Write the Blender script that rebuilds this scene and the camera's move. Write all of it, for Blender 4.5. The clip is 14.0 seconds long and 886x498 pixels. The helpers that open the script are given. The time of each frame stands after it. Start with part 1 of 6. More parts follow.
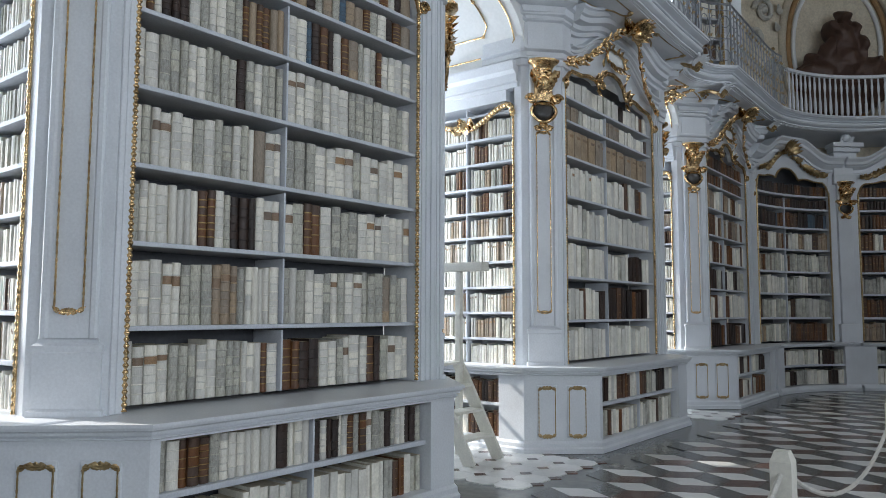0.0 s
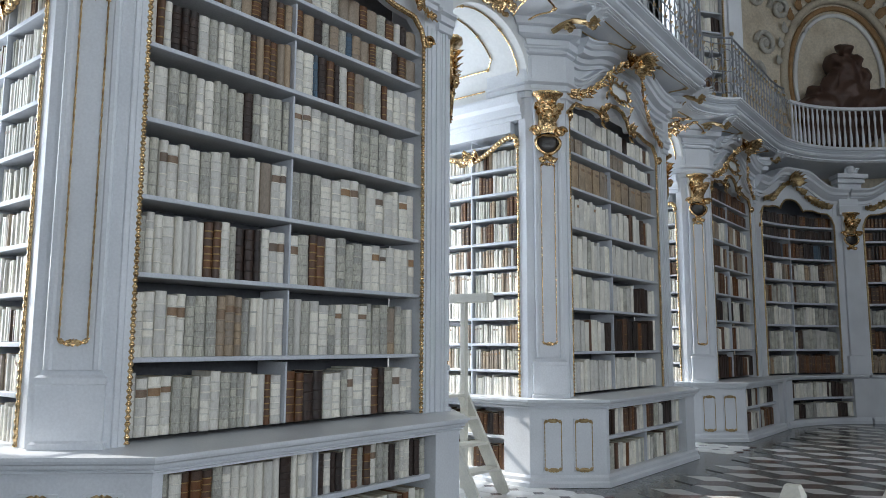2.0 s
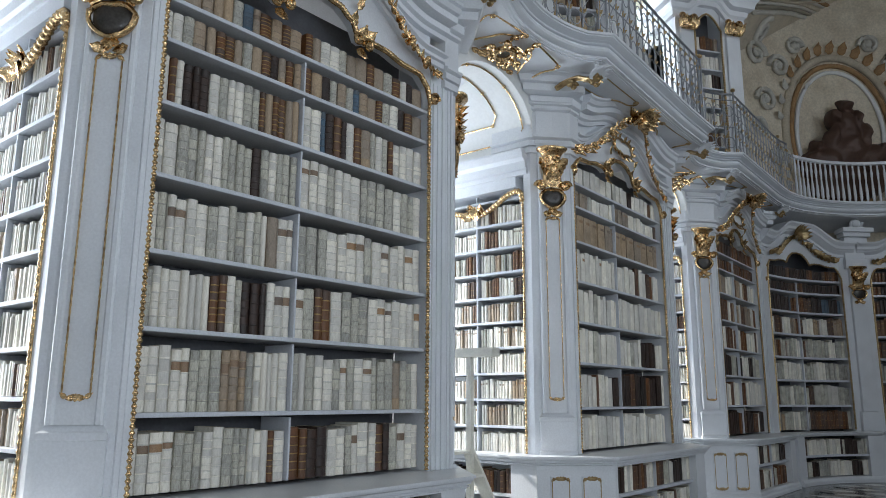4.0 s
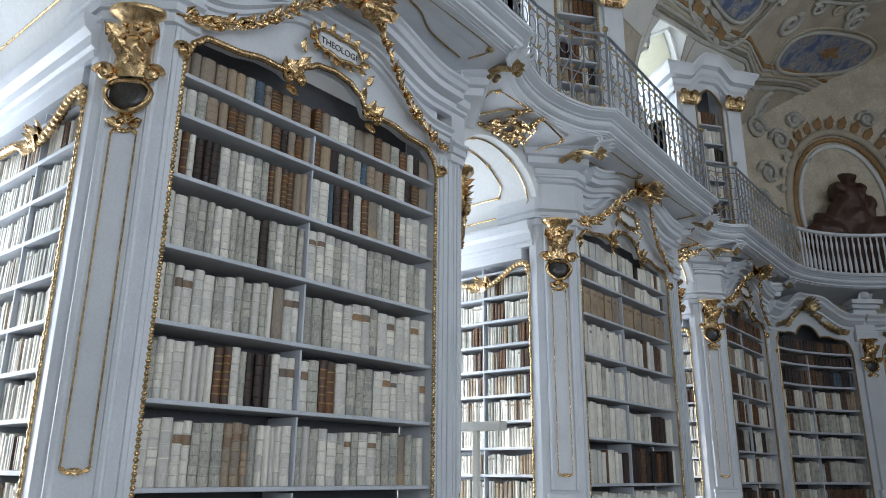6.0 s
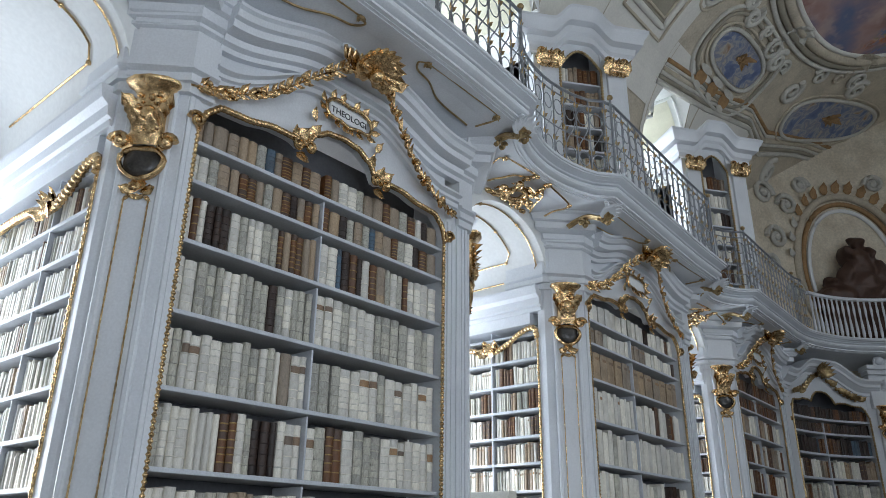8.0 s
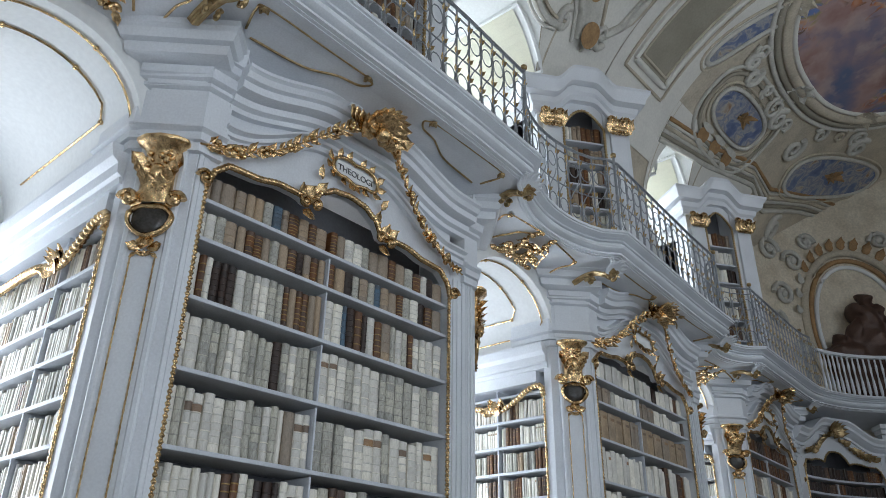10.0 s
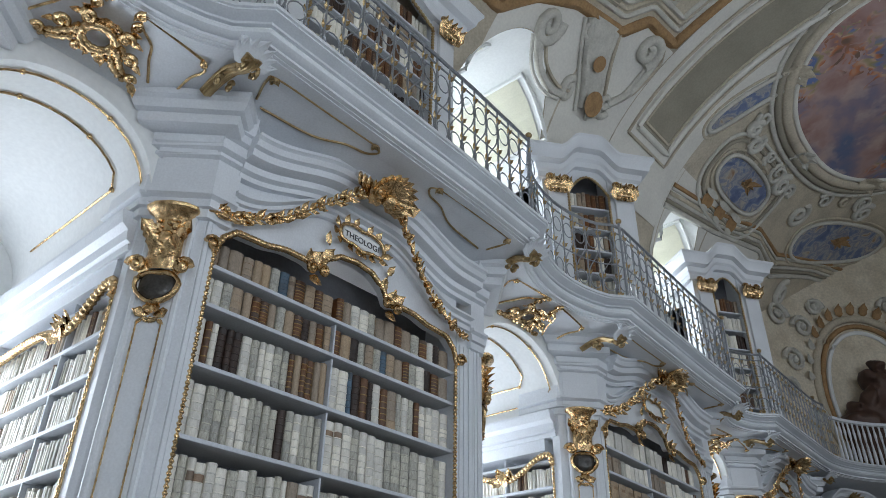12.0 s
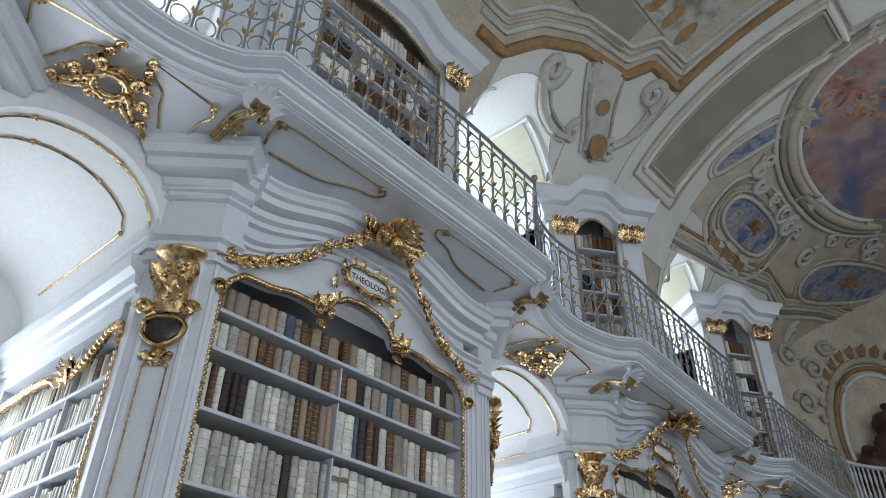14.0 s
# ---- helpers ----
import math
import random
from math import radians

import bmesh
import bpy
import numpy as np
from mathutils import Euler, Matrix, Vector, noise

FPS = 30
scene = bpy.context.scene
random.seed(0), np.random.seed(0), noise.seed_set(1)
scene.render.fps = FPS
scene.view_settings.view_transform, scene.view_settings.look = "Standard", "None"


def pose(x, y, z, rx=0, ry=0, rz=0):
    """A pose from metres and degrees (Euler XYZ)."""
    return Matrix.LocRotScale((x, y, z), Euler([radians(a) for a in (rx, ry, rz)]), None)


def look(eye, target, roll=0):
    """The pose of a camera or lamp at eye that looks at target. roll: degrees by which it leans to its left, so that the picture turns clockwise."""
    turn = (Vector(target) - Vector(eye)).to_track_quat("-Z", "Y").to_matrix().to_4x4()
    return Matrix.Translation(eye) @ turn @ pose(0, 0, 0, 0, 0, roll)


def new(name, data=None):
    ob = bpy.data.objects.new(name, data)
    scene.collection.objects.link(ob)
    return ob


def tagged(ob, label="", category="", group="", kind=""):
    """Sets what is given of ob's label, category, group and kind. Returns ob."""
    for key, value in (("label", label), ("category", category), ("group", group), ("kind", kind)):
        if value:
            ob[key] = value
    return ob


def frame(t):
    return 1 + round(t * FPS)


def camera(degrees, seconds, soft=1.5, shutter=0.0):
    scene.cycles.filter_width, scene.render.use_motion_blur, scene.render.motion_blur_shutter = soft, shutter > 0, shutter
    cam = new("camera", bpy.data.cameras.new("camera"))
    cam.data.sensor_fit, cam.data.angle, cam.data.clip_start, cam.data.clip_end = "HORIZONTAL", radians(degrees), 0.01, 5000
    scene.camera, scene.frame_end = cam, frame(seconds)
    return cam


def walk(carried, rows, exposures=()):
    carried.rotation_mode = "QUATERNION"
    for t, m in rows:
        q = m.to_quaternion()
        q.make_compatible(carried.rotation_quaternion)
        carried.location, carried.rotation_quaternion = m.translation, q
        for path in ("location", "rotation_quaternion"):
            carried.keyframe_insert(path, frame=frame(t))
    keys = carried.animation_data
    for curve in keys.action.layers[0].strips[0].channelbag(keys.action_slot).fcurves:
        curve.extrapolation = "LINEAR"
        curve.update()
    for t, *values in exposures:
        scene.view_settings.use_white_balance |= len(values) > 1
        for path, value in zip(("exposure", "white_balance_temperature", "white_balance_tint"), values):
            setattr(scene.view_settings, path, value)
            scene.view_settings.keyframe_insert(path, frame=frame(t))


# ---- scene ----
# ---- camera ----
cam = camera(61.7, 14.0, soft=0.6)
EYE = (0.0, 0.0, 1.6)
ROWS = [
    (0.0, 94.793, -0.187, 38.529),
    (0.5, 95.116, -0.167, 38.565),
    (1.0, 95.719, -0.181, 38.645),
    (1.5, 96.482, -0.204, 38.763),
    (2.0, 97.201, -0.219, 38.901),
    (4.5, 102.739, -0.354, 39.419),
    (5.0, 104.158, -0.450, 39.518),
    (5.5, 105.387, -0.479, 39.626),
    (6.0, 106.835, -0.492, 39.763),
    (6.5, 108.161, -0.546, 39.911),
    (7.0, 109.602, -0.574, 40.051),
    (7.5, 110.778, -0.636, 40.150),
    (8.0, 111.847, -0.622, 40.362),
    (10.5, 117.401, -0.838, 40.792),
    (11.0, 118.640, -0.869, 40.895),
    (11.5, 119.891, -0.895, 41.049),
    (12.0, 121.277, -0.933, 41.208),
    (12.5, 122.381, -0.966, 41.394),
    (13.0, 123.308, -0.999, 41.538),
    (13.5, 124.012, -0.976, 41.698),
    (14.0, 124.527, -1.018, 41.765),
]
walk(cam, [(t, pose(*EYE, rx, ry, rz)) for t, rx, ry, rz in ROWS], [(0.0, 0.0), (14.0, 0.0)])

# ---- world and light ----
world = bpy.data.worlds.new("daylight")
scene.world = world
world.use_nodes = True
wn = world.node_tree
sky = wn.nodes.new("ShaderNodeTexSky")
sky.sky_type, sky.sun_disc = "NISHITA", False
sky.sun_elevation, sky.sun_rotation = radians(37), radians(249)
wn.nodes["Background"].inputs[1].default_value = 0.12
wn.links.new(sky.outputs[0], wn.nodes["Background"].inputs[0])


sun = bpy.data.lights.new("sun", "SUN")
sun.energy, sun.angle, sun.color = 4.5, radians(0.5), (1.0, 0.96, 0.90)
new("sun", sun).matrix_world = look((-10, -3.8, 8.0), (0, 0, 0))


def window_light(name, m, w, h, power, color=(0.795, 0.885, 1.0)):
    """The sky's light in a window's opening."""
    la = bpy.data.lights.new(name, "AREA")
    la.shape, la.size, la.size_y, la.energy, la.color = "RECTANGLE", w, h, power, color
    ob = new(name, la)
    ob.matrix_world = m
    return ob


# ---- materials ----
def mat(name, base, rough=0.6, metal=0.0, vary=0.12, scale=3.0, grain=40.0, bump=0.15, spread=0.0, dark=None, coat=0.0, stretch=(1, 1, 1)):
    """A surface with slow stains, fine grain and relief; spread varies it from piece to piece."""
    m = bpy.data.materials.new(name)
    m.use_nodes = True
    nt = m.node_tree
    b = nt.nodes["Principled BSDF"]
    tc = nt.nodes.new("ShaderNodeTexCoord")
    mp = nt.nodes.new("ShaderNodeMapping")
    mp.inputs["Scale"].default_value = stretch
    nt.links.new(tc.outputs["Object"], mp.inputs[0])
    n1, n2 = nt.nodes.new("ShaderNodeTexNoise"), nt.nodes.new("ShaderNodeTexNoise")
    n1.inputs["Scale"].default_value, n1.inputs["Detail"].default_value = scale, 5
    n2.inputs["Scale"].default_value, n2.inputs["Detail"].default_value = grain, 3
    for n in (n1, n2):
        nt.links.new(mp.outputs[0], n.inputs["Vector"])
    mix = nt.nodes.new("ShaderNodeMix")
    mix.data_type = "RGBA"
    mix.inputs["A"].default_value = (*base, 1)
    mix.inputs["B"].default_value = (*(dark or [c * 0.55 for c in base]), 1)
    ramp = nt.nodes.new("ShaderNodeMapRange")
    ramp.inputs["From Min"].default_value, ramp.inputs["From Max"].default_value = 0.38, 0.72
    ramp.inputs["To Max"].default_value = vary * 2.2
    nt.links.new(n1.outputs[0], ramp.inputs[0])
    nt.links.new(ramp.outputs[0], mix.inputs["Factor"])
    hsv = nt.nodes.new("ShaderNodeHueSaturation")
    nt.links.new(mix.outputs["Result"], hsv.inputs["Color"])
    g = nt.nodes.new("ShaderNodeMapRange")
    g.inputs["From Min"].default_value, g.inputs["From Max"].default_value = 0.3, 0.7
    g.inputs["To Min"].default_value, g.inputs["To Max"].default_value = 1 - vary * 0.6, 1 + vary * 0.4
    nt.links.new(n2.outputs[0], g.inputs[0])
    val = g.outputs[0]
    if spread:
        oi, ge = nt.nodes.new("ShaderNodeObjectInfo"), nt.nodes.new("ShaderNodeNewGeometry")
        add = nt.nodes.new("ShaderNodeMath")
        add.operation = "ADD"
        nt.links.new(oi.outputs["Random"], add.inputs[0])
        nt.links.new(ge.outputs["Random Per Island"], add.inputs[1])
        fr = nt.nodes.new("ShaderNodeMath")
        fr.operation = "FRACT"
        nt.links.new(add.outputs[0], fr.inputs[0])
        sp = nt.nodes.new("ShaderNodeMapRange")
        sp.inputs["To Min"].default_value, sp.inputs["To Max"].default_value = 1 - spread, 1 + spread * 0.6
        nt.links.new(fr.outputs[0], sp.inputs[0])
        mu = nt.nodes.new("ShaderNodeMath")
        mu.operation = "MULTIPLY"
        nt.links.new(val, mu.inputs[0])
        nt.links.new(sp.outputs[0], mu.inputs[1])
        val = mu.outputs[0]
        f7 = nt.nodes.new("ShaderNodeMath")
        f7.operation = "MULTIPLY_ADD"
        f7.inputs[1].default_value, f7.inputs[2].default_value = 0.5, 0.75
        nt.links.new(fr.outputs[0], f7.inputs[0])
        nt.links.new(f7.outputs[0], hsv.inputs["Saturation"])
    nt.links.new(val, hsv.inputs["Value"])
    nt.links.new(hsv.outputs[0], b.inputs["Base Color"])
    b.inputs["Roughness"].default_value, b.inputs["Metallic"].default_value = rough, metal
    b.inputs["Coat Weight"].default_value = coat
    if bump:
        bp = nt.nodes.new("ShaderNodeBump")
        bp.inputs["Strength"].default_value, bp.inputs["Distance"].default_value = bump, 0.01
        nt.links.new(n2.outputs[0], bp.inputs["Height"])
        nt.links.new(bp.outputs[0], b.inputs["Normal"])
    return m


PAINT = mat("grey_white_paint", (0.74, 0.765, 0.80), 0.36, vary=0.10, scale=2.2, grain=60, bump=0.05)
SHELF = mat("shelf_paint", (0.62, 0.65, 0.70), 0.45, vary=0.14, scale=4, grain=70, bump=0.06)
# case backs coloured dark: the shade deep behind the books is in the colour
CASE = mat("case_back_shade", (0.13, 0.135, 0.15), 0.6, vary=0.2)
PLASTER = mat("white_plaster", (0.80, 0.81, 0.80), 0.75, vary=0.07, scale=1.2, grain=25, bump=0.08)
GOLD = mat("gilding", (0.88, 0.62, 0.33), 0.20, metal=1.0, vary=0.34, scale=22, grain=110, bump=0.35, dark=(0.17, 0.10, 0.045))
OLDGOLD = mat("old_gilding", (0.52, 0.39, 0.21), 0.35, metal=0.9, vary=0.3, scale=14, grain=90, bump=0.35, dark=(0.2, 0.11, 0.04))
IRON = mat("wrought_iron", (0.36, 0.38, 0.41), 0.35, metal=0.6, vary=0.2, scale=20, grain=120, bump=0.2)
BRONZE = mat("dark_bronze_paint", (0.10, 0.055, 0.04), 0.5, metal=0.2, vary=0.3, scale=5, grain=40, bump=0.3)
MIRROR = mat("dark_oval_panel", (0.05, 0.045, 0.04), 0.25, vary=0.4, scale=8, grain=60, bump=0.1)
FLOORMAT = mat("grey_marble_border", (0.19, 0.20, 0.20), 0.2, vary=0.25, scale=2, grain=14, bump=0.02)
TILE_W = mat("white_marble", (0.72, 0.72, 0.70), 0.2, vary=0.12, scale=4, grain=30, bump=0.02, spread=0.12)
TILE_G = mat("grey_marble", (0.13, 0.135, 0.13), 0.2, vary=0.25, scale=4, grain=30, bump=0.02, spread=0.2)
TILE_R = mat("red_brown_marble", (0.13, 0.075, 0.06), 0.2, vary=0.3, scale=4, grain=30, bump=0.02, spread=0.2)
VELLUM = mat("cream_vellum", (0.85, 0.82, 0.74), 0.5, vary=0.17, scale=9, grain=50, bump=0.2, spread=0.24, dark=(0.44, 0.41, 0.34))
GREYV = mat("grey_vellum", (0.58, 0.57, 0.50), 0.6, vary=0.3, scale=9, grain=50, bump=0.25, spread=0.25, dark=(0.22, 0.2, 0.16))
BROWN = mat("brown_calf", (0.155, 0.078, 0.044), 0.45, vary=0.3, scale=9, grain=50, bump=0.25, spread=0.35, dark=(0.08, 0.04, 0.02))
DARK = mat("dark_calf", (0.045, 0.028, 0.022), 0.45, vary=0.3, scale=9, grain=50, bump=0.25, spread=0.3)
BLUEB = mat("blue_cloth", (0.10, 0.15, 0.20), 0.6, vary=0.2, scale=9, grain=80, bump=0.2, spread=0.3)
TAN = mat("tan_calf", (0.42, 0.33, 0.24), 0.5, vary=0.3, scale=9, grain=50, bump=0.25, spread=0.25)
TITLE = mat("title_label", (0.33, 0.22, 0.14), 0.5, vary=0.3, scale=30, grain=90, bump=0.1, spread=0.4)
BAND = mat("gilt_band", (0.45, 0.30, 0.12), 0.4, metal=0.5, vary=0.3, scale=30, grain=90, bump=0.1)
PAGES = mat("page_edges", (0.55, 0.48, 0.36), 0.8, vary=0.2, scale=10, grain=150, bump=0.2, stretch=(1, 8, 1))
LADDER = mat("ladder_paint", (0.76, 0.74, 0.66), 0.5, vary=0.12, scale=5, grain=50, bump=0.08)
ROPE = mat("rope", (0.62, 0.60, 0.55), 0.9, vary=0.2, scale=20, grain=150, bump=0.6)
INK = mat("black_ink", (0.03, 0.03, 0.035), 0.6)
CREAM = mat("cream_field", (0.72, 0.70, 0.56), 0.7, vary=0.08)
OLIVE = mat("grey_olive_field", (0.33, 0.30, 0.235), 0.75, vary=0.15, scale=2, grain=30)
OCHRE = mat("ochre_painted_band", (0.40, 0.24, 0.11), 0.75, vary=0.3, scale=5, grain=30)
PALE = mat("pale_grey_stucco", (0.74, 0.72, 0.66), 0.75, vary=0.10, scale=1.5, grain=25, bump=0.08)
ENDWALL = mat("painted_end_wall", (0.72, 0.65, 0.52), 0.75, vary=0.25, scale=2.2, grain=20, dark=(0.45, 0.36, 0.24))
STONEP = mat("painted_stone_grey", (0.56, 0.495, 0.385), 0.75, vary=0.22, scale=3, grain=25)
GLASS = bpy.data.materials.new("window_glass")
GLASS.use_nodes = True
GLASS.node_tree.nodes["Principled BSDF"].inputs["Transmission Weight"].default_value = 1.0
GLASS.node_tree.nodes["Principled BSDF"].inputs["Roughness"].default_value = 0.02


def fresco(name, scale, stops, seed):
    """Painted clouds and drapery: warped noise through several colours."""
    m = bpy.data.materials.new(name)
    m.use_nodes = True
    nt = m.node_tree
    b = nt.nodes["Principled BSDF"]
    tc = nt.nodes.new("ShaderNodeTexCoord")
    mp = nt.nodes.new("ShaderNodeMapping")
    mp.inputs["Location"].default_value = (seed, seed * 2, 0)
    n = nt.nodes.new("ShaderNodeTexNoise")
    n.inputs["Scale"].default_value, n.inputs["Detail"].default_value, n.inputs["Distortion"].default_value = scale, 9, 0.5
    r = nt.nodes.new("ShaderNodeValToRGB")
    el = r.color_ramp.elements
    while len(el) < len(stops):
        el.new(0.5)
    for e, (p, c) in zip(el, stops):
        e.position, e.color = p, (*c, 1)
    nt.links.new(tc.outputs["Object"], mp.inputs[0])
    nt.links.new(mp.outputs[0], n.inputs["Vector"])
    nt.links.new(n.outputs[0], r.inputs[0])
    nt.links.new(r.outputs[0], b.inputs["Base Color"])
    b.inputs["Roughness"].default_value = 0.8
    return m


def sky_fresco():
    """A painted heaven: soft mauve clouds on blue, with scattered clumps of coloured drapery."""
    m = bpy.data.materials.new("fresco_sky")
    m.use_nodes = True
    nt = m.node_tree
    b = nt.nodes["Principled BSDF"]
    b.inputs["Roughness"].default_value = 0.8
    tc = nt.nodes.new("ShaderNodeTexCoord")

    def noise(scale, detail, bend, shift):
        mp = nt.nodes.new("ShaderNodeMapping")
        mp.inputs["Location"].default_value = (shift, shift * 2, 0)
        n = nt.nodes.new("ShaderNodeTexNoise")
        n.inputs["Scale"].default_value, n.inputs["Detail"].default_value, n.inputs["Distortion"].default_value = scale, detail, bend
        nt.links.new(tc.outputs["Object"], mp.inputs[0])
        nt.links.new(mp.outputs[0], n.inputs["Vector"])
        return n.outputs[0]

    def ramp(src, stops):
        r = nt.nodes.new("ShaderNodeValToRGB")
        el = r.color_ramp.elements
        while len(el) < len(stops):
            el.new(0.5)
        for e, (p, c) in zip(el, stops):
            e.position, e.color = p, (*c, 1)
        nt.links.new(src, r.inputs[0])
        return r.outputs[0]

    def blend(f, a, c):
        x = nt.nodes.new("ShaderNodeMix")
        x.data_type = "RGBA"
        nt.links.new(f, x.inputs["Factor"])
        nt.links.new(a, x.inputs["A"])
        nt.links.new(c, x.inputs["B"])
        return x.outputs["Result"]

    clouds = ramp(noise(0.75, 5, 0.2, 1.3), [(0.34, (0.13, 0.16, 0.27)), (0.44, (0.25, 0.20, 0.25)), (0.52, (0.40, 0.27, 0.25)), (0.60, (0.34, 0.20, 0.18)), (0.70, (0.20, 0.11, 0.11))])
    puffs = ramp(noise(2.4, 3, 0.0, 5.1), [(0.52, (0, 0, 0)), (0.66, (0.55, 0.55, 0.55))])
    pale = ramp(noise(4.0, 2, 0.0, 2.2), [(0.3, (0.46, 0.34, 0.31)), (0.7, (0.56, 0.44, 0.38))])
    cloth = ramp(noise(2.1, 1, 0.0, 9.4), [(0.36, (0.12, 0.19, 0.42)), (0.45, (0.30, 0.26, 0.12)), (0.50, (0.52, 0.36, 0.26)), (0.56, (0.48, 0.17, 0.07)), (0.64, (0.16, 0.10, 0.07))])
    groups = ramp(noise(0.9, 2, 0.0, 3.7), [(0.50, (0, 0, 0)), (0.58, (1, 1, 1))])
    limbs = ramp(noise(4.6, 3, 1.2, 6.6), [(0.47, (0, 0, 0)), (0.53, (0.95, 0.95, 0.95))])
    both = nt.nodes.new("ShaderNodeMath")
    both.operation = "MULTIPLY"
    nt.links.new(groups, both.inputs[0])
    nt.links.new(limbs, both.inputs[1])
    nt.links.new(blend(both.outputs[0], blend(puffs, clouds, pale), cloth), b.inputs["Base Color"])
    return m


FRESCO = sky_fresco()
BLUEF = fresco("fresco_blue", 3.2, [(0.32, (0.10, 0.13, 0.24)), (0.44, (0.16, 0.20, 0.32)), (0.50, (0.36, 0.36, 0.36)), (0.56, (0.20, 0.22, 0.30)), (0.64, (0.44, 0.40, 0.34)), (0.72, (0.30, 0.18, 0.11))], 4.1)
GRISF = fresco("fresco_grisaille", 2.6, [(0.30, (0.22, 0.20, 0.16)), (0.45, (0.40, 0.38, 0.32)), (0.55, (0.52, 0.50, 0.44)), (0.66, (0.34, 0.25, 0.15))], 7.7)


# ---- mesh helpers ----
def part(name, bm, material, parent, label=""):
    """One mesh object from a bmesh, under a thing or a part."""
    me = bpy.data.meshes.new(name)
    bm.to_mesh(me)
    bm.free()
    for m in material if isinstance(material, (list, tuple)) else [material]:
        me.materials.append(m)
    ob = new(name, me)
    ob.parent = parent
    if label:
        tagged(ob, label)
    return ob


def thing(name, label, category, group="", kind="", m=None):
    ob = new(name)
    ob.empty_display_size = 0.1
    if m is not None:
        ob.matrix_world = m
    return tagged(ob, label, category, group, kind)


def smooth(ob, angle=40):
    ob.data.shade_smooth()
    ob.data.set_sharp_from_angle(angle=radians(angle))
    return ob


def box(bm, x0, x1, y0, y1, z0, z1, bevel=0.0):
    r = bmesh.ops.create_cube(bm, size=1.0, matrix=Matrix.Translation(((x0 + x1) / 2, (y0 + y1) / 2, (z0 + z1) / 2)) @ Matrix.Diagonal((abs(x1 - x0), abs(y1 - y0), abs(z1 - z0), 1)))
    if bevel:
        es = list({e for v in r["verts"] for e in v.link_edges})
        bmesh.ops.bevel(bm, geom=es, offset=bevel, segments=2, affect="EDGES", profile=0.5)


def prism(bm, poly, z0, z1):
    """An upright prism on a plan polygon."""
    a = [bm.verts.new((x, y, z0)) for x, y in poly]
    b = [bm.verts.new((x, y, z1)) for x, y in poly]
    bm.faces.new(a[::-1])
    bm.faces.new(b)
    n = len(poly)
    for i in range(n):
        bm.faces.new((a[i], a[(i + 1) % n], b[(i + 1) % n], b[i]))


def offset_path(path, o):
    """The plan path moved o to its right-hand side, with mitred corners."""
    out = []
    n = len(path)
    for i in range(n):
        d1 = Vector(path[i]) - Vector(path[i - 1]) if i else None
        d2 = Vector(path[i + 1]) - Vector(path[i]) if i < n - 1 else None
        d1, d2 = (d1 or d2).normalized(), (d2 or d1).normalized()
        n1, n2 = Vector((d1.y, -d1.x)), Vector((d2.y, -d2.x))
        m = (n1 + n2) / max(0.35, 1 + n1.dot(n2))
        out.append((path[i][0] + m.x * o, path[i][1] + m.y * o))
    return out


def quirked(profile):
    """The profile with a narrow sunk fillet under each projecting ledge."""
    out = []
    for (o1, z1), (o2, z2) in zip(profile, profile[1:] + profile[:1]):
        out.append((o1, z1))
        if o1 > -0.03 and o2 - o1 > 0.012 and 0 <= z2 - z1 < 0.035 and len(out) > 1 and z1 - out[-2][1] > 0.02:
            out[-1] = (o1, z1 - 0.011)
            out += [(o1 - 0.016, z1 - 0.010), (o1 - 0.016, z1)]
    return out


def sweep(bm, path, profile, lift=None):
    """A closed profile of (out, up) points drawn along a plan path; lift(i) raises each station."""
    rings = []
    profile = quirked(profile)
    lines = {o: offset_path(path, o) for o in {p[0] for p in profile}}
    for i in range(len(path)):
        dz = lift(i) if lift else 0
        rings.append([bm.verts.new((*lines[o][i], z + dz)) for o, z in profile])
    k = len(profile)
    for a, b in zip(rings, rings[1:]):
        for j in range(k):
            bm.faces.new((a[j], b[j], b[(j + 1) % k], a[(j + 1) % k]))
    bm.faces.new(rings[0])
    bm.faces.new(rings[-1][::-1])


def tube(bm, pts, r, seg=6, bead=0.0, pitch=0.05, taper=None):
    """A round bar along points in space; bead swells it at every pitch."""
    pts = [Vector(p) for p in pts]
    rings = []
    up0 = Vector((0.3, 0.2, 0.93))
    run = 0.0
    for i, p in enumerate(pts):
        d = (pts[min(i + 1, len(pts) - 1)] - pts[max(i - 1, 0)]).normalized()
        if abs(d.dot(up0)) > 0.97:
            up0 = Vector((0.93, 0.2, 0.3))
        a = d.cross(up0).normalized()
        c = a.cross(d)
        if i:
            run += (p - pts[i - 1]).length
        rr = r * (taper(i / (len(pts) - 1)) if taper else 1) * (1 + bead * math.cos(run / pitch * math.tau))
        rings.append([bm.verts.new(p + (a * math.cos(t) + c * math.sin(t)) * rr) for t in (k * math.tau / seg for k in range(seg))])
    for a, b in zip(rings, rings[1:]):
        for j in range(seg):
            bm.faces.new((a[j], a[(j + 1) % seg], b[(j + 1) % seg], b[j]))
    bm.faces.new(rings[0][::-1])
    bm.faces.new(rings[-1])


def resample(pts, step):
    """Even steps along a polyline."""
    pts = [Vector(p) for p in pts]
    out, carry = [pts[0]], 0.0
    for a, b in zip(pts, pts[1:]):
        L = (b - a).length
        s = step - carry
        while s < L:
            out.append(a.lerp(b, s / L))
            s += step
        carry = (carry + L) % step if L else carry
    out.append(pts[-1])
    return out


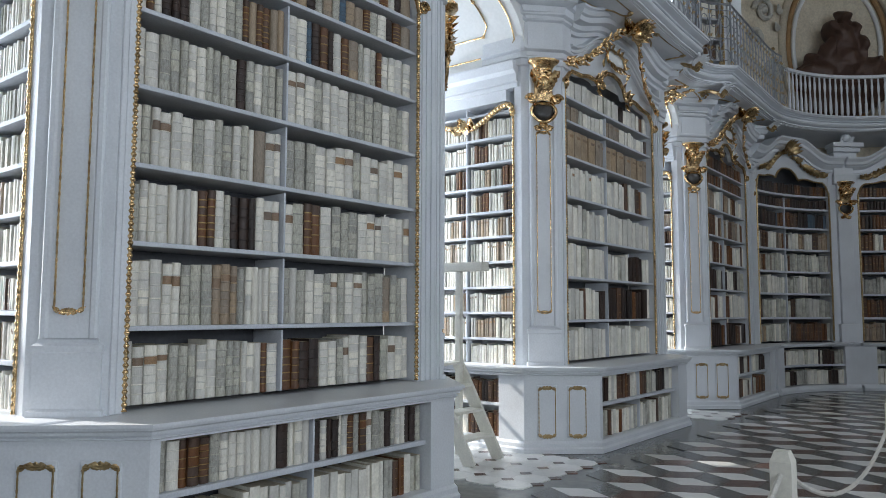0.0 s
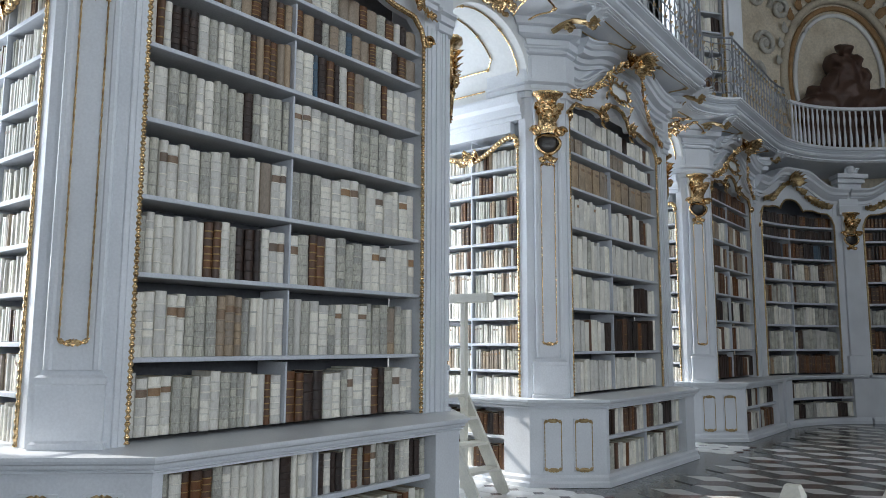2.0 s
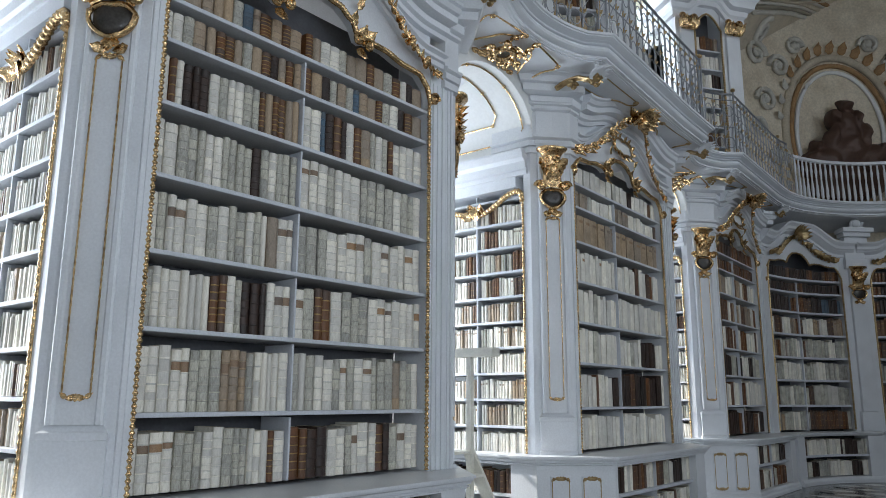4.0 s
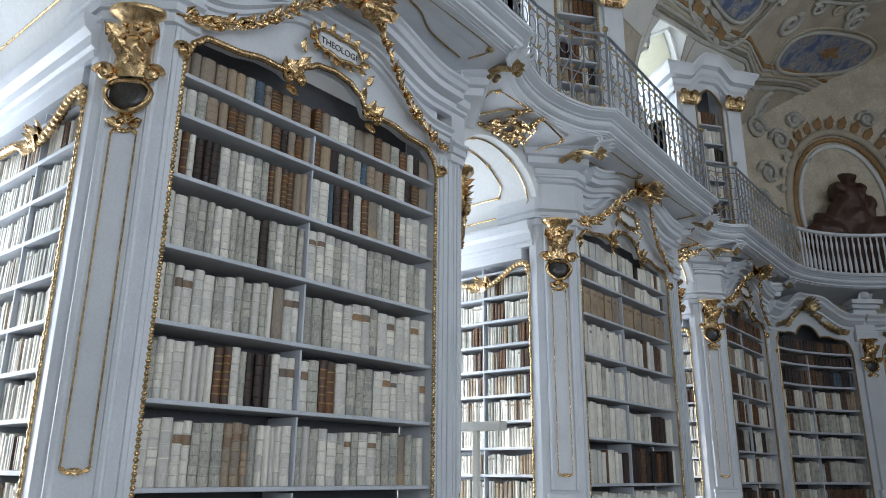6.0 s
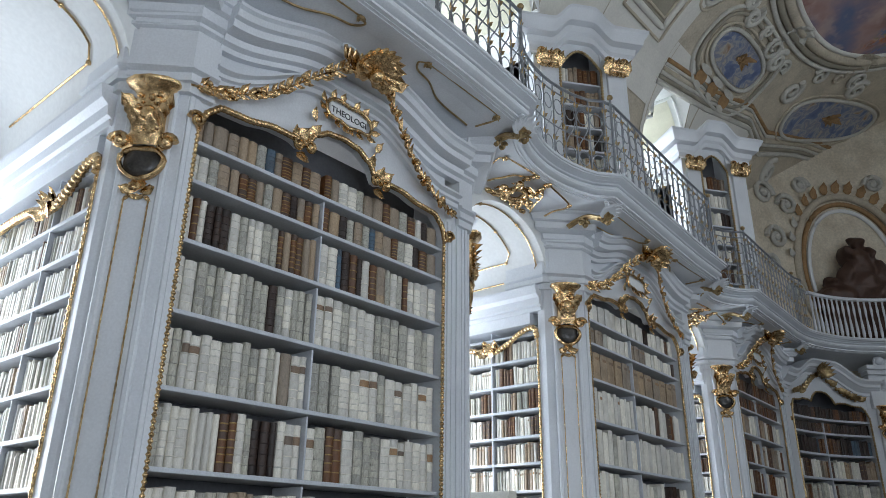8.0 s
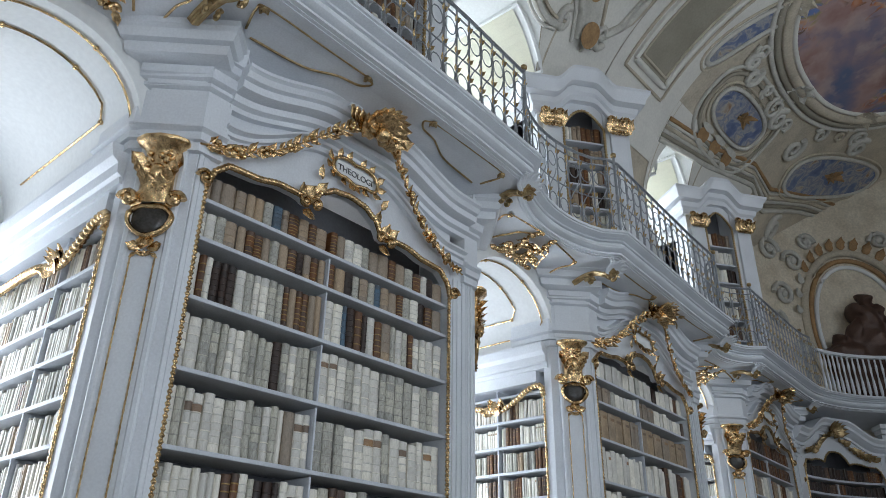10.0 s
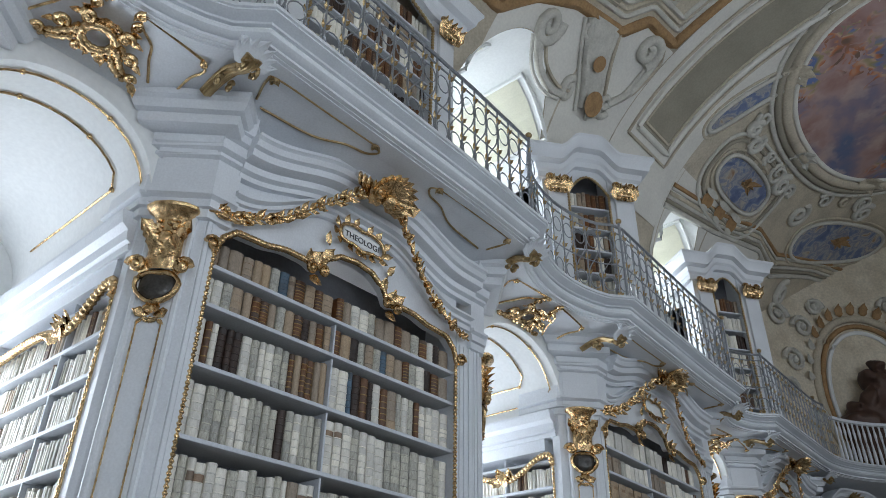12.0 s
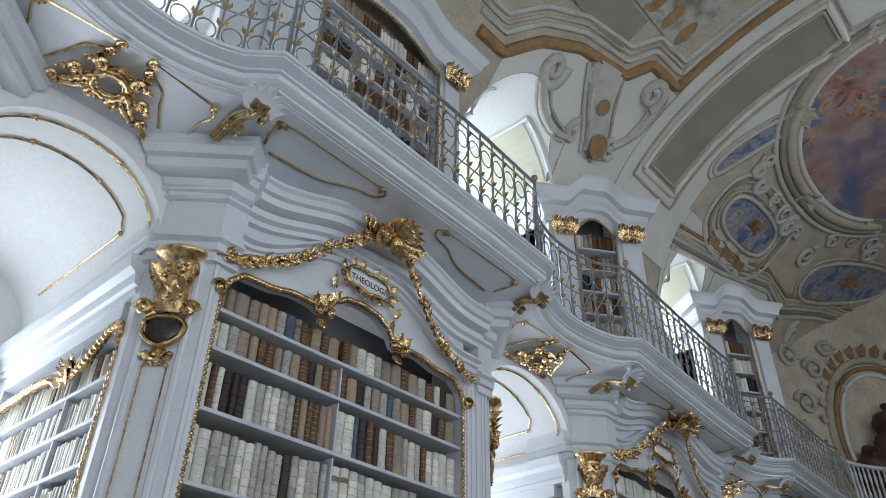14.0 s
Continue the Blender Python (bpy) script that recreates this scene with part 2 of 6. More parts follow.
def spline(keys, n):
    """Smooth points through key points."""
    k = [Vector(p) for p in keys]
    k = [k[0] * 2 - k[1]] + k + [k[-1] * 2 - k[-2]]
    out = []
    for i in range(1, len(k) - 2):
        for s in range(n):
            t = s / n
            a, b, c, d = k[i - 1:i + 3]
            out.append(0.5 * (2 * b + (c - a) * t + (2 * a - 5 * b + 4 * c - d) * t * t + (3 * b - a - 3 * c + d) * t ** 3))
    return out + [k[-2]]


def leaf(bm, m, size, wide=0.34, curl=0.5):
    """An acanthus leaf: lobed, ridged and curled forward, in the plane of m's x and y, z out."""
    rows = []
    for i in range(6):
        t = i / 5
        w = wide * size * math.sin(math.pi * min(1, 0.12 + t * 0.88)) ** 0.7 * (1 + 0.25 * (i % 2))
        z = size * (curl * t * t + 0.06)
        y = size * t * (1 - 0.25 * curl * t)
        rows.append([bm.verts.new(m @ Vector(p)) for p in ((-w, y, z - 0.10 * size), (-w * 0.4, y, z + 0.03 * size), (0, y, z - 0.03 * size), (w * 0.4, y, z + 0.03 * size), (w, y, z - 0.10 * size), (0, y - 0.02, z - 0.16 * size))])
    for a, b in zip(rows, rows[1:]):
        for j in range(6):
            bm.faces.new((a[j], b[j], b[(j + 1) % 6], a[(j + 1) % 6]))
    bm.faces.new(rows[0])
    bm.faces.new(rows[-1][::-1])


def volute(bm, m, r, bar, turns=1.4, flip=1):
    """A scroll in m's x and y."""
    pts = []
    for i in range(int(turns * 12) + 1):
        a = i / 12 * math.tau
        rr = r * (1 - 0.8 * i / (turns * 12))
        pts.append(m @ Vector((flip * math.cos(a) * rr, math.sin(a) * rr, 0.02)))
    tube(bm, pts, bar, 6, taper=lambda t: 1.1 - 0.3 * t)
    bmesh.ops.create_icosphere(bm, subdivisions=1, radius=bar * 1.6, matrix=m @ Matrix.Translation((0, 0, 0.02)))


def at(x, y, z, az=0):
    """A frame on a wall: x to the right along it, y up, z out of it; az is the turn of its outward side from +x."""
    return Matrix.Translation((x, y, z)) @ Matrix.Rotation(radians(az), 4, "Z") @ Matrix(((0, 0, 1, 0), (1, 0, 0, 0), (0, 1, 0, 0), (0, 0, 0, 1)))


def garland(bm, pts, size, rnd, m=None):
    """Pairs of leaves and clusters of berries on a stem."""
    m = m or Matrix()
    pts = [Vector(p) for p in pts]
    tube(bm, [m @ p for p in pts], size * 0.10, 5)
    for i in range(1, len(pts)):
        d = (pts[i] - pts[i - 1]).normalized()
        ang = math.atan2(d.y, d.x) - math.pi / 2
        if i % 3 == 2:
            for k in range(7):
                bmesh.ops.create_icosphere(bm, subdivisions=1, radius=size * rnd.uniform(0.22, 0.36), matrix=m @ Matrix.Translation(pts[i] + Vector((rnd.uniform(-0.4, 0.4), rnd.uniform(-0.4, 0.4), rnd.uniform(0.1, 0.4))) * size))
        for s in (-1, 1):
            f = m @ Matrix.Translation(pts[i]) @ Matrix.Rotation(ang + s * rnd.uniform(0.4, 1.0), 4, "Z")
            leaf(bm, f, size * rnd.uniform(0.9, 1.4), 0.24, rnd.uniform(0.1, 0.6))


# ---- books ----
BOOKMATS = {"V": VELLUM, "U": VELLUM, "W": VELLUM, "G": GREYV, "B": BROWN, "C": TAN, "D": DARK, "T": TAN, "L": BLUEB}
ALLB = [VELLUM, GREYV, BROWN, DARK, TAN, BLUEB, TITLE, BAND, PAGES]


def book_mesh(code, bands, seed):
    """A bound volume, 1 wide, 1 high and 1 deep: rounded spine with raised bands, boards, title label."""
    rnd = random.Random(seed)
    bm = bmesh.new()
    levels = [(0.0, 0.0, 0), (0.012, 0.012, 0)]
    for b in range(bands):
        z = 0.10 + 0.80 * (b + 0.5) / bands + rnd.uniform(-0.01, 0.01)
        levels += [(z - 0.016, 0.0, 0), (z - 0.008, 0.016, 0), (z + 0.008, 0.016, 0), (z + 0.016, 0.0, 0)]
    levels += [(0.988, 0.012, 0), (1.0, 0.0, 0)]
    cut = [(-1.0, -0.5), (-0.06, -0.5), (-0.03, -0.42), (0.0, -0.2), (0.008, 0.0), (0.0, 0.2), (-0.03, 0.42), (-0.06, 0.5), (-1.0, 0.5)]
    rings = []
    for z, o, _ in levels:
        rings.append([bm.verts.new((x + (o if -0.05 < x else 0), y * (1 + (0.0 if abs(y) > 0.45 else o)), z)) for x, y in cut])
    label = 1 + 4 * (bands - 1) if bands else 0
    for i, (a, b) in enumerate(zip(rings, rings[1:])):
        for j in range(8):
            f = bm.faces.new((a[j], a[j + 1], b[j + 1], b[j]))
            spine = 1 <= j <= 6
            if code in "UC" and spine and bands and i == label:
                f.material_index = 1
            if code == "B" and spine and bands and (i - 1) % 4 in (1, 2) and i > 1 and i < len(levels) - 2:
                f.material_index = 2
    bm.faces.new(rings[-1]).material_index = 3
    bm.faces.new(rings[0][::-1])
    me = bpy.data.meshes.new("book")
    bm.to_mesh(me)
    bm.free()
    for m in (BOOKMATS[code], TITLE, BAND, PAGES):
        me.materials.append(m)
    me.shade_smooth()
    me.set_sharp_from_angle(angle=radians(35))
    return me


BOOKS = {c: [book_mesh(c, b, k) for k, b in enumerate((5, 4, 6) if c not in "WT" else (0, 0, 3))] for c in BOOKMATS}
LABELS = {"V": "cream vellum-bound folio with raised bands", "U": "cream vellum-bound folio with brown title label", "W": "plain white vellum-bound volume", "G": "greyish vellum-bound folio, worn spine",
          "B": "brown calf-bound folio with gilt bands", "C": "tan calf-bound folio with title label", "D": "dark brown leather-bound folio", "T": "pale tan leather-bound folio", "L": "blue cloth-bound volume"}
WIDTH = {"V": 1.1, "U": 1.1, "W": 0.8, "G": 1.0, "B": 1.0, "C": 0.9, "D": 1.0, "T": 1.2, "L": 0.8}


def shelf_of_books(codes, y0, y1, x, z, high, rnd, top=None):
    """Books one by one on a shelf from y0 to y1; high is the room above it."""
    ws = [WIDTH[c] * rnd.uniform(0.75, 1.25) for c in codes]
    k = (y1 - y0) / sum(ws)
    y = y0
    h0 = high * 0.86
    for c, w in zip(codes, ws):
        h0 = 0.6 * h0 + 0.4 * high * rnd.uniform(0.76, 0.95)
        h = h0 * rnd.uniform(0.96, 1.02)
        if top:
            h = min(h, top(y + w * k / 2) - z - 0.05)
        ob = new("book", rnd.choice(BOOKS[c]))
        d = rnd.uniform(0.24, 0.30)
        ob.matrix_world = Matrix.Translation((x - rnd.uniform(0, 0.018), y + w * k / 2, z)) @ Matrix.Rotation(rnd.uniform(-0.012, 0.012), 4, "X") @ Matrix.Diagonal((d, w * k * 0.93, h, 1))
        tagged(ob, LABELS[c] + " on the shelf", "book", "books on the pier's shelves")
        y += w * k


def row_mesh(verts, faces, mats, place, length, z, high, depth, rnd, codes, width=0.07, seq=""):
    """Adds a row of simpler books: place(u, d, z) maps run, depth and height into the place."""
    u = 0.0
    h0 = high * 0.85
    run, code, left = 0, "V", list(seq)
    if seq:
        width = length / len(seq) / 0.985
    while u < length - 0.012:
        if run <= 0:
            code, run = rnd.choice(codes), rnd.randint(1, 4)
        run -= 1
        if left:
            code = left.pop(0)
        w = min(width * rnd.uniform(0.6, 1.35), length - u)
        h0 = 0.5 * h0 + 0.5 * high * rnd.uniform(0.70, 0.96)
        h = h0 * rnd.uniform(0.95, 1.03)
        o = rnd.uniform(0, 0.02)
        lean = rnd.uniform(-0.004, 0.004)
        b = len(verts)
        g = w * 0.045
        for zz, ln in ((z, 0), (z + h, lean)):
            for du, dd in ((g, depth), (g, 0.012), (w * 0.28, 0.002), (w * 0.72, 0.002), (w - g, 0.012), (w - g, depth)):
                verts.append(place(u + du + ln, dd + o, zz))
        i = {"V": 0, "U": 0, "W": 0, "G": 1, "B": 2, "D": 3, "T": 4, "C": 4, "L": 5}[code]
        for j in range(5):
            faces.append((b + j, b + j + 1, b + 7 + j, b + 6 + j))
            mats.append(i)
        faces.append(tuple(b + 6 + j for j in range(6)))
        mats.append(8)
        # title label or gilt bands as thin plates on the spine
        for q, (f0, f1, mi) in enumerate(((0.74, 0.84, 6),) if code in "UCT" else ((0.2, 0.22, 7), (0.5, 0.52, 7), (0.78, 0.8, 7)) if code == "B" else ()):
            c0 = len(verts)
            for zz in (z + h * f0, z + h * f1):
                for du in (0.26, 0.74):
                    verts.append(place(u + w * du, o - 0.001, zz))
            faces.append((c0, c0 + 1, c0 + 3, c0 + 2))
            mats.append(mi)
        u += w


def book_stuff(verts, faces, mats, label):
    me = bpy.data.meshes.new("shelf_books")
    me.from_pydata([tuple(v) for v in verts], [], faces)
    for m in ALLB:
        me.materials.append(m)
    me.polygons.foreach_set("material_index", mats)
    me.update()
    bm = bmesh.new()
    bm.from_mesh(me)
    bmesh.ops.recalc_face_normals(bm, faces=bm.faces)
    bm.to_mesh(me)
    bm.free()
    return tagged(new("shelf_books", me), label, "books", kind="stuff")


# ---- plan ----
XF = -4.40          # front of the book piers
XB = -7.2           # back wall with the windows
XG = -3.62          # gallery edge over the piers
PIERS = [(-1.55, 1.36), (3.77, 1.39), (9.26, 1.34), (14.07, 1.13)]   # middle and half width of the opening
SHELVES = (1.0, 1.50, 2.04, 2.545, 3.06, 3.57, 4.025, 4.335)
JAMB = 0.24         # flat strip between an opening and its far corner
AX, AY, AR = -1.05, 15.25, 3.33   # the rounded end of the hall: its centre and its front's radius
ZG0, ZG1 = 5.70, 5.96             # gallery edge
SPRING, CROWN, HALF = 8.07, 11.72, 5.05


def vault_z(x):
    return SPRING + (CROWN - SPRING) * math.sqrt(max(0.0, 1 - (x / HALF) ** 2))


def gaps():
    return [((a[0] + a[1] + JAMB + b[0] - b[1]) / 2, (b[0] - b[1] - 0.43 - a[0] - a[1] - JAMB - 0.43) / 2) for a, b in zip(PIERS, PIERS[1:])]


# ---- floor ----
bm = bmesh.new()
box(bm, -7.6, 8.0, -6.0, 20.5, -0.3, -0.004)
floor = part("floor", bm, FLOORMAT, None)
tagged(floor, "polished grey marble floor with a rhombus pattern", "floor", kind="structure")


# ---- pier ----
def arch(t):
    """Height of the scrolled head of a bookcase at -1..1 across it."""
    t = abs(t)
    keys = ((0, 4.92), (0.12, 4.90), (0.22, 4.83), (0.31, 4.66), (0.40, 4.70), (0.52, 4.70), (0.72, 4.65), (0.87, 4.64), (0.96, 4.55), (1.0, 4.38))
    for (a, za), (b, zb) in zip(keys, keys[1:]):
        if t <= b:
            f = (t - a) / (b - a)
            return za + (zb - za) * f * f * (3 - 2 * f)
    return 4.38


def corner_poly(yl, s):
    """Plan of the canted corner beside an opening that ends at yl; s is -1 before it and 1 behind it."""
    p = [(XF, yl), (XF, yl + s * 0.10), (XF - 0.02, yl + s * 0.12), (XF - 0.32, yl + s * 0.40), (XF - 0.36, yl + s * 0.43), (XF - 0.46, yl + s * 0.43), (XF - 0.46, yl + s * 0.2), (XF - 0.42, yl)]
    return p if s > 0 else p[::-1]


def cant(yl, s):
    """The middle of the canted face."""
    return XF - 0.165, yl + s * 0.262


def capital(parent, m):
    """Gilded capital with a mask-like boss, scrolls and a dark oval beneath."""
    bm = bmesh.new()
    rows = ((-0.06, 0.15, 0.04), (0.0, 0.135, 0.06), (0.03, 0.11, 0.07), (0.16, 0.105, 0.07), (0.34, 0.11, 0.06), (0.385, 0.135, 0.09), (0.41, 0.175, 0.13), (0.42, 0.185, 0.14), (0.445, 0.185, 0.14))
    rings = []
    for z, w, d in rows:
        rings.append([bm.verts.new(m @ Vector(p)) for p in ((-w, z, -0.02), (-w, z, d * 0.6), (-w * 0.6, z, d), (0, z, d * 1.15), (w * 0.6, z, d), (w, z, d * 0.6), (w, z, -0.02))])
    for a, b in zip(rings, rings[1:]):
        for j in range(6):
            bm.faces.new((a[j], a[j + 1], b[j + 1], b[j]))
    bm.faces.new(rings[-1])
    rnd = random.Random(4)
    for s in (-1, 1):
        volute(bm, m @ Matrix.Translation((s * 0.16, -0.05, 0.05)), 0.06, 0.026, 1.3, s)
        for k in range(4):
            leaf(bm, m @ Matrix.Translation((s * (0.03 + 0.022 * k), 0.02 + 0.07 * k, 0.07)) @ Matrix.Rotation(-s * (0.2 + 0.25 * k), 4, "Z"), 0.12, 0.4, 0.6)
        leaf(bm, m @ Matrix.Translation((s * 0.08, -0.02, 0.03)) @ Matrix.Rotation(-s * 1.9, 4, "Z"), 0.14, 0.4, 0.4)
    for k in range(26):
        bmesh.ops.create_icosphere(bm, subdivisions=1, radius=rnd.uniform(0.014, 0.032), matrix=m @ Matrix.Translation((rnd.uniform(-0.09, 0.09), rnd.uniform(0.03, 0.34), 0.075)))
    bmesh.ops.create_icosphere(bm, subdivisions=2, radius=0.06, matrix=m @ Matrix.Translation((0, 0.17, 0.075)) @ Matrix.Diagonal((1, 1.2, 0.6, 1)))
    # frame of the oval
    pts = []
    for k in range(25):
        a = k / 24 * math.tau
        pts.append(m @ Vector((math.cos(a) * (0.138 + 0.012 * math.cos(2 * a)), -0.175 + math.sin(a) * (0.145 if math.sin(a) < 0 else 0.10) - 0.02 * math.exp(-8 * (a - math.pi / 2) ** 2), 0.035)))
    tube(bm, pts, 0.021, 6, 0.15, 0.04)
    for s in (-1, 1):
        leaf(bm, m @ Matrix.Translation((0, -0.32, 0.02)) @ Matrix.Rotation(math.pi - s * 0.5, 4, "Z"), 0.10, 0.35, 0.3)
        leaf(bm, m @ Matrix.Translation((s * 0.03, -0.40, 0.01)) @ Matrix.Rotation(-s * 1.35, 4, "Z"), 0.10, 0.35, 0.3)
    leaf(bm, m @ Matrix.Translation((0, -0.33, 0.02)) @ Matrix.Rotation(math.pi, 4, "Z"), 0.09, 0.3, 0.2)
    ob = smooth(part("capital", bm, GOLD, parent, "gilded carved capital with scrolls"), 60)
    bm = bmesh.new()
    bmesh.ops.create_icosphere(bm, subdivisions=2, radius=1, matrix=m @ Matrix.Translation((0, -0.175, 0.015)) @ Matrix.Diagonal((0.132, 0.130, 0.03, 1)))
    smooth(part("oval_panel", bm, MIRROR, ob, "dark oval panel"))
    return ob


def frame_lines(bm, m, w, h, r=0.007, ends=True):
    """Thin gilt rods round an upright panel, with a small leaf crest above and below."""
    for s in (-1, 1):
        tube(bm, resample([m @ Vector((s * w / 2, 0, 0.004)), m @ Vector((s * w / 2, h, 0.004))], 0.02), r, 5, 0.25, 0.05)
    if not ends:
        return
    for y, d in ((0, -1), (h, 1)):
        tube(bm, [m @ Vector((x * w / 2, y + d * 0.012 * (1 - abs(x)), 0.006)) for x in (-1, -0.5, 0, 0.5, 1)], r, 5)
        for s in (-1, 1):
            leaf(bm, m @ Matrix.Translation((0, y, 0.003)) @ Matrix.Rotation(s * 1.2 if d > 0 else math.pi - s * 1.2, 4, "Z"), w * 0.36, 0.3, 0.2)
            leaf(bm, m @ Matrix.Translation((s * w * 0.5, y - d * 0.01, 0.003)) @ Matrix.Rotation(s * 0.9 if d > 0 else math.pi - s * 0.9, 4, "Z"), w * 0.25, 0.35, 0.2)
        leaf(bm, m @ Matrix.Translation((0, y, 0.003)) @ Matrix.Rotation(0 if d > 0 else math.pi, 4, "Z"), w * 0.22, 0.4, 0.2)


def bookcase_front(p, yc, w):
    """The tall front case: sides, back, shelves, scrolled head with gilt edge."""
    yl, yr = yc - w, yc + w
    bm = bmesh.new()
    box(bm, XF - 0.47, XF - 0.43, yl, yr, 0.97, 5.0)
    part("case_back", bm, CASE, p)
    for z in SHELVES[1:]:
        bm = bmesh.new()
        box(bm, XF - 0.43, XF - 0.045, yl + 0.002, yr - 0.002, z - 0.032, z, 0.006)
        part("shelf", bm, SHELF, p)
    for za, zb in zip(SHELVES, SHELVES[1:]):
        bm = bmesh.new()
        box(bm, XF - 0.40, XF - 0.058, yc - 0.126, yc - 0.109, za + 0.001, zb - 0.047, 0.004)
        part("divider", bm, SHELF, p)
    n = 48
    bm = bmesh.new()
    a, b, c, d = [], [], [], []
    for i in range(n + 1):
        t = -1 + 2 * i / n
        y, z = yc + t * w, arch(t)
        a.append(bm.verts.new((XF - 0.012, y, z)))
        b.append(bm.verts.new((XF - 0.012, y, 5.68)))
        c.append(bm.verts.new((XF - 0.09, y, z)))
        d.append(bm.verts.new((XF - 0.09, y, 5.68)))
    for i in range(n):
        bm.faces.new((a[i], a[i + 1], b[i + 1], b[i]))
        bm.faces.new((c[i + 1], c[i], d[i], d[i + 1]))
        bm.faces.new((a[i + 1], a[i], c[i], c[i + 1]))
    part("head_panel", bm, PAINT, p)
    # gilt edge
    bm = bmesh.new()
    line = [(XF - 0.005, yl + 0.01, 0.98), (XF - 0.005, yl + 0.01, 4.38)]
    tube(bm, resample(line, 0.010), 0.0165, 7, 0.36, 0.04)
    line = [(XF - 0.005, yr - 0.01, 0.98), (XF - 0.005, yr - 0.01, 4.38)]
    tube(bm, resample(line, 0.010), 0.0165, 7, 0.36, 0.04)
    for s in (-1, 1):
        head = [(XF + 0.005, yc + s * w * t, arch(t) + 0.005) for t in np.linspace(1.0, 0.335, 30)]
        tube(bm, resample(head, 0.0085), 0.027, 8, 0.10, 0.034)
        head = [(XF + 0.005, yc + s * w * t, arch(t) + 0.005) for t in np.linspace(0.29, 0.0, 20)]
        tube(bm, resample(head, 0.0085), 0.027, 8, 0.10, 0.034)
        volute(bm, at(XF + 0.015, yc + s * w * 0.36, 4.645), 0.058, 0.02, 1.5, -s)
        volute(bm, at(XF + 0.015, yc + s * w * 0.275, 4.66), 0.055, 0.02, 1.5, s)
        volute(bm, at(XF + 0.015, yc + s * w * 1.02, 4.44), 0.065, 0.018, 1.4, s)
        leaf(bm, at(XF + 0.01, yc + s * w * 0.318, 4.60) @ Matrix.Rotation(math.pi, 4, "Z"), 0.12, 0.5, 0.4)
        for k, (t, q) in enumerate(((0.35, 0.8), (0.36, -0.6), (0.26, -0.4), (0.315, 0.1))):
            leaf(bm, at(XF + 0.01, yc + s * w * t, arch(t) + 0.03) @ Matrix.Rotation(-s * q, 4, "Z"), 0.13, 0.36, 0.45)
    smooth(part("gilt_edge", bm, GOLD, p, "gilded carved edge moulding with scrolls"), 60)


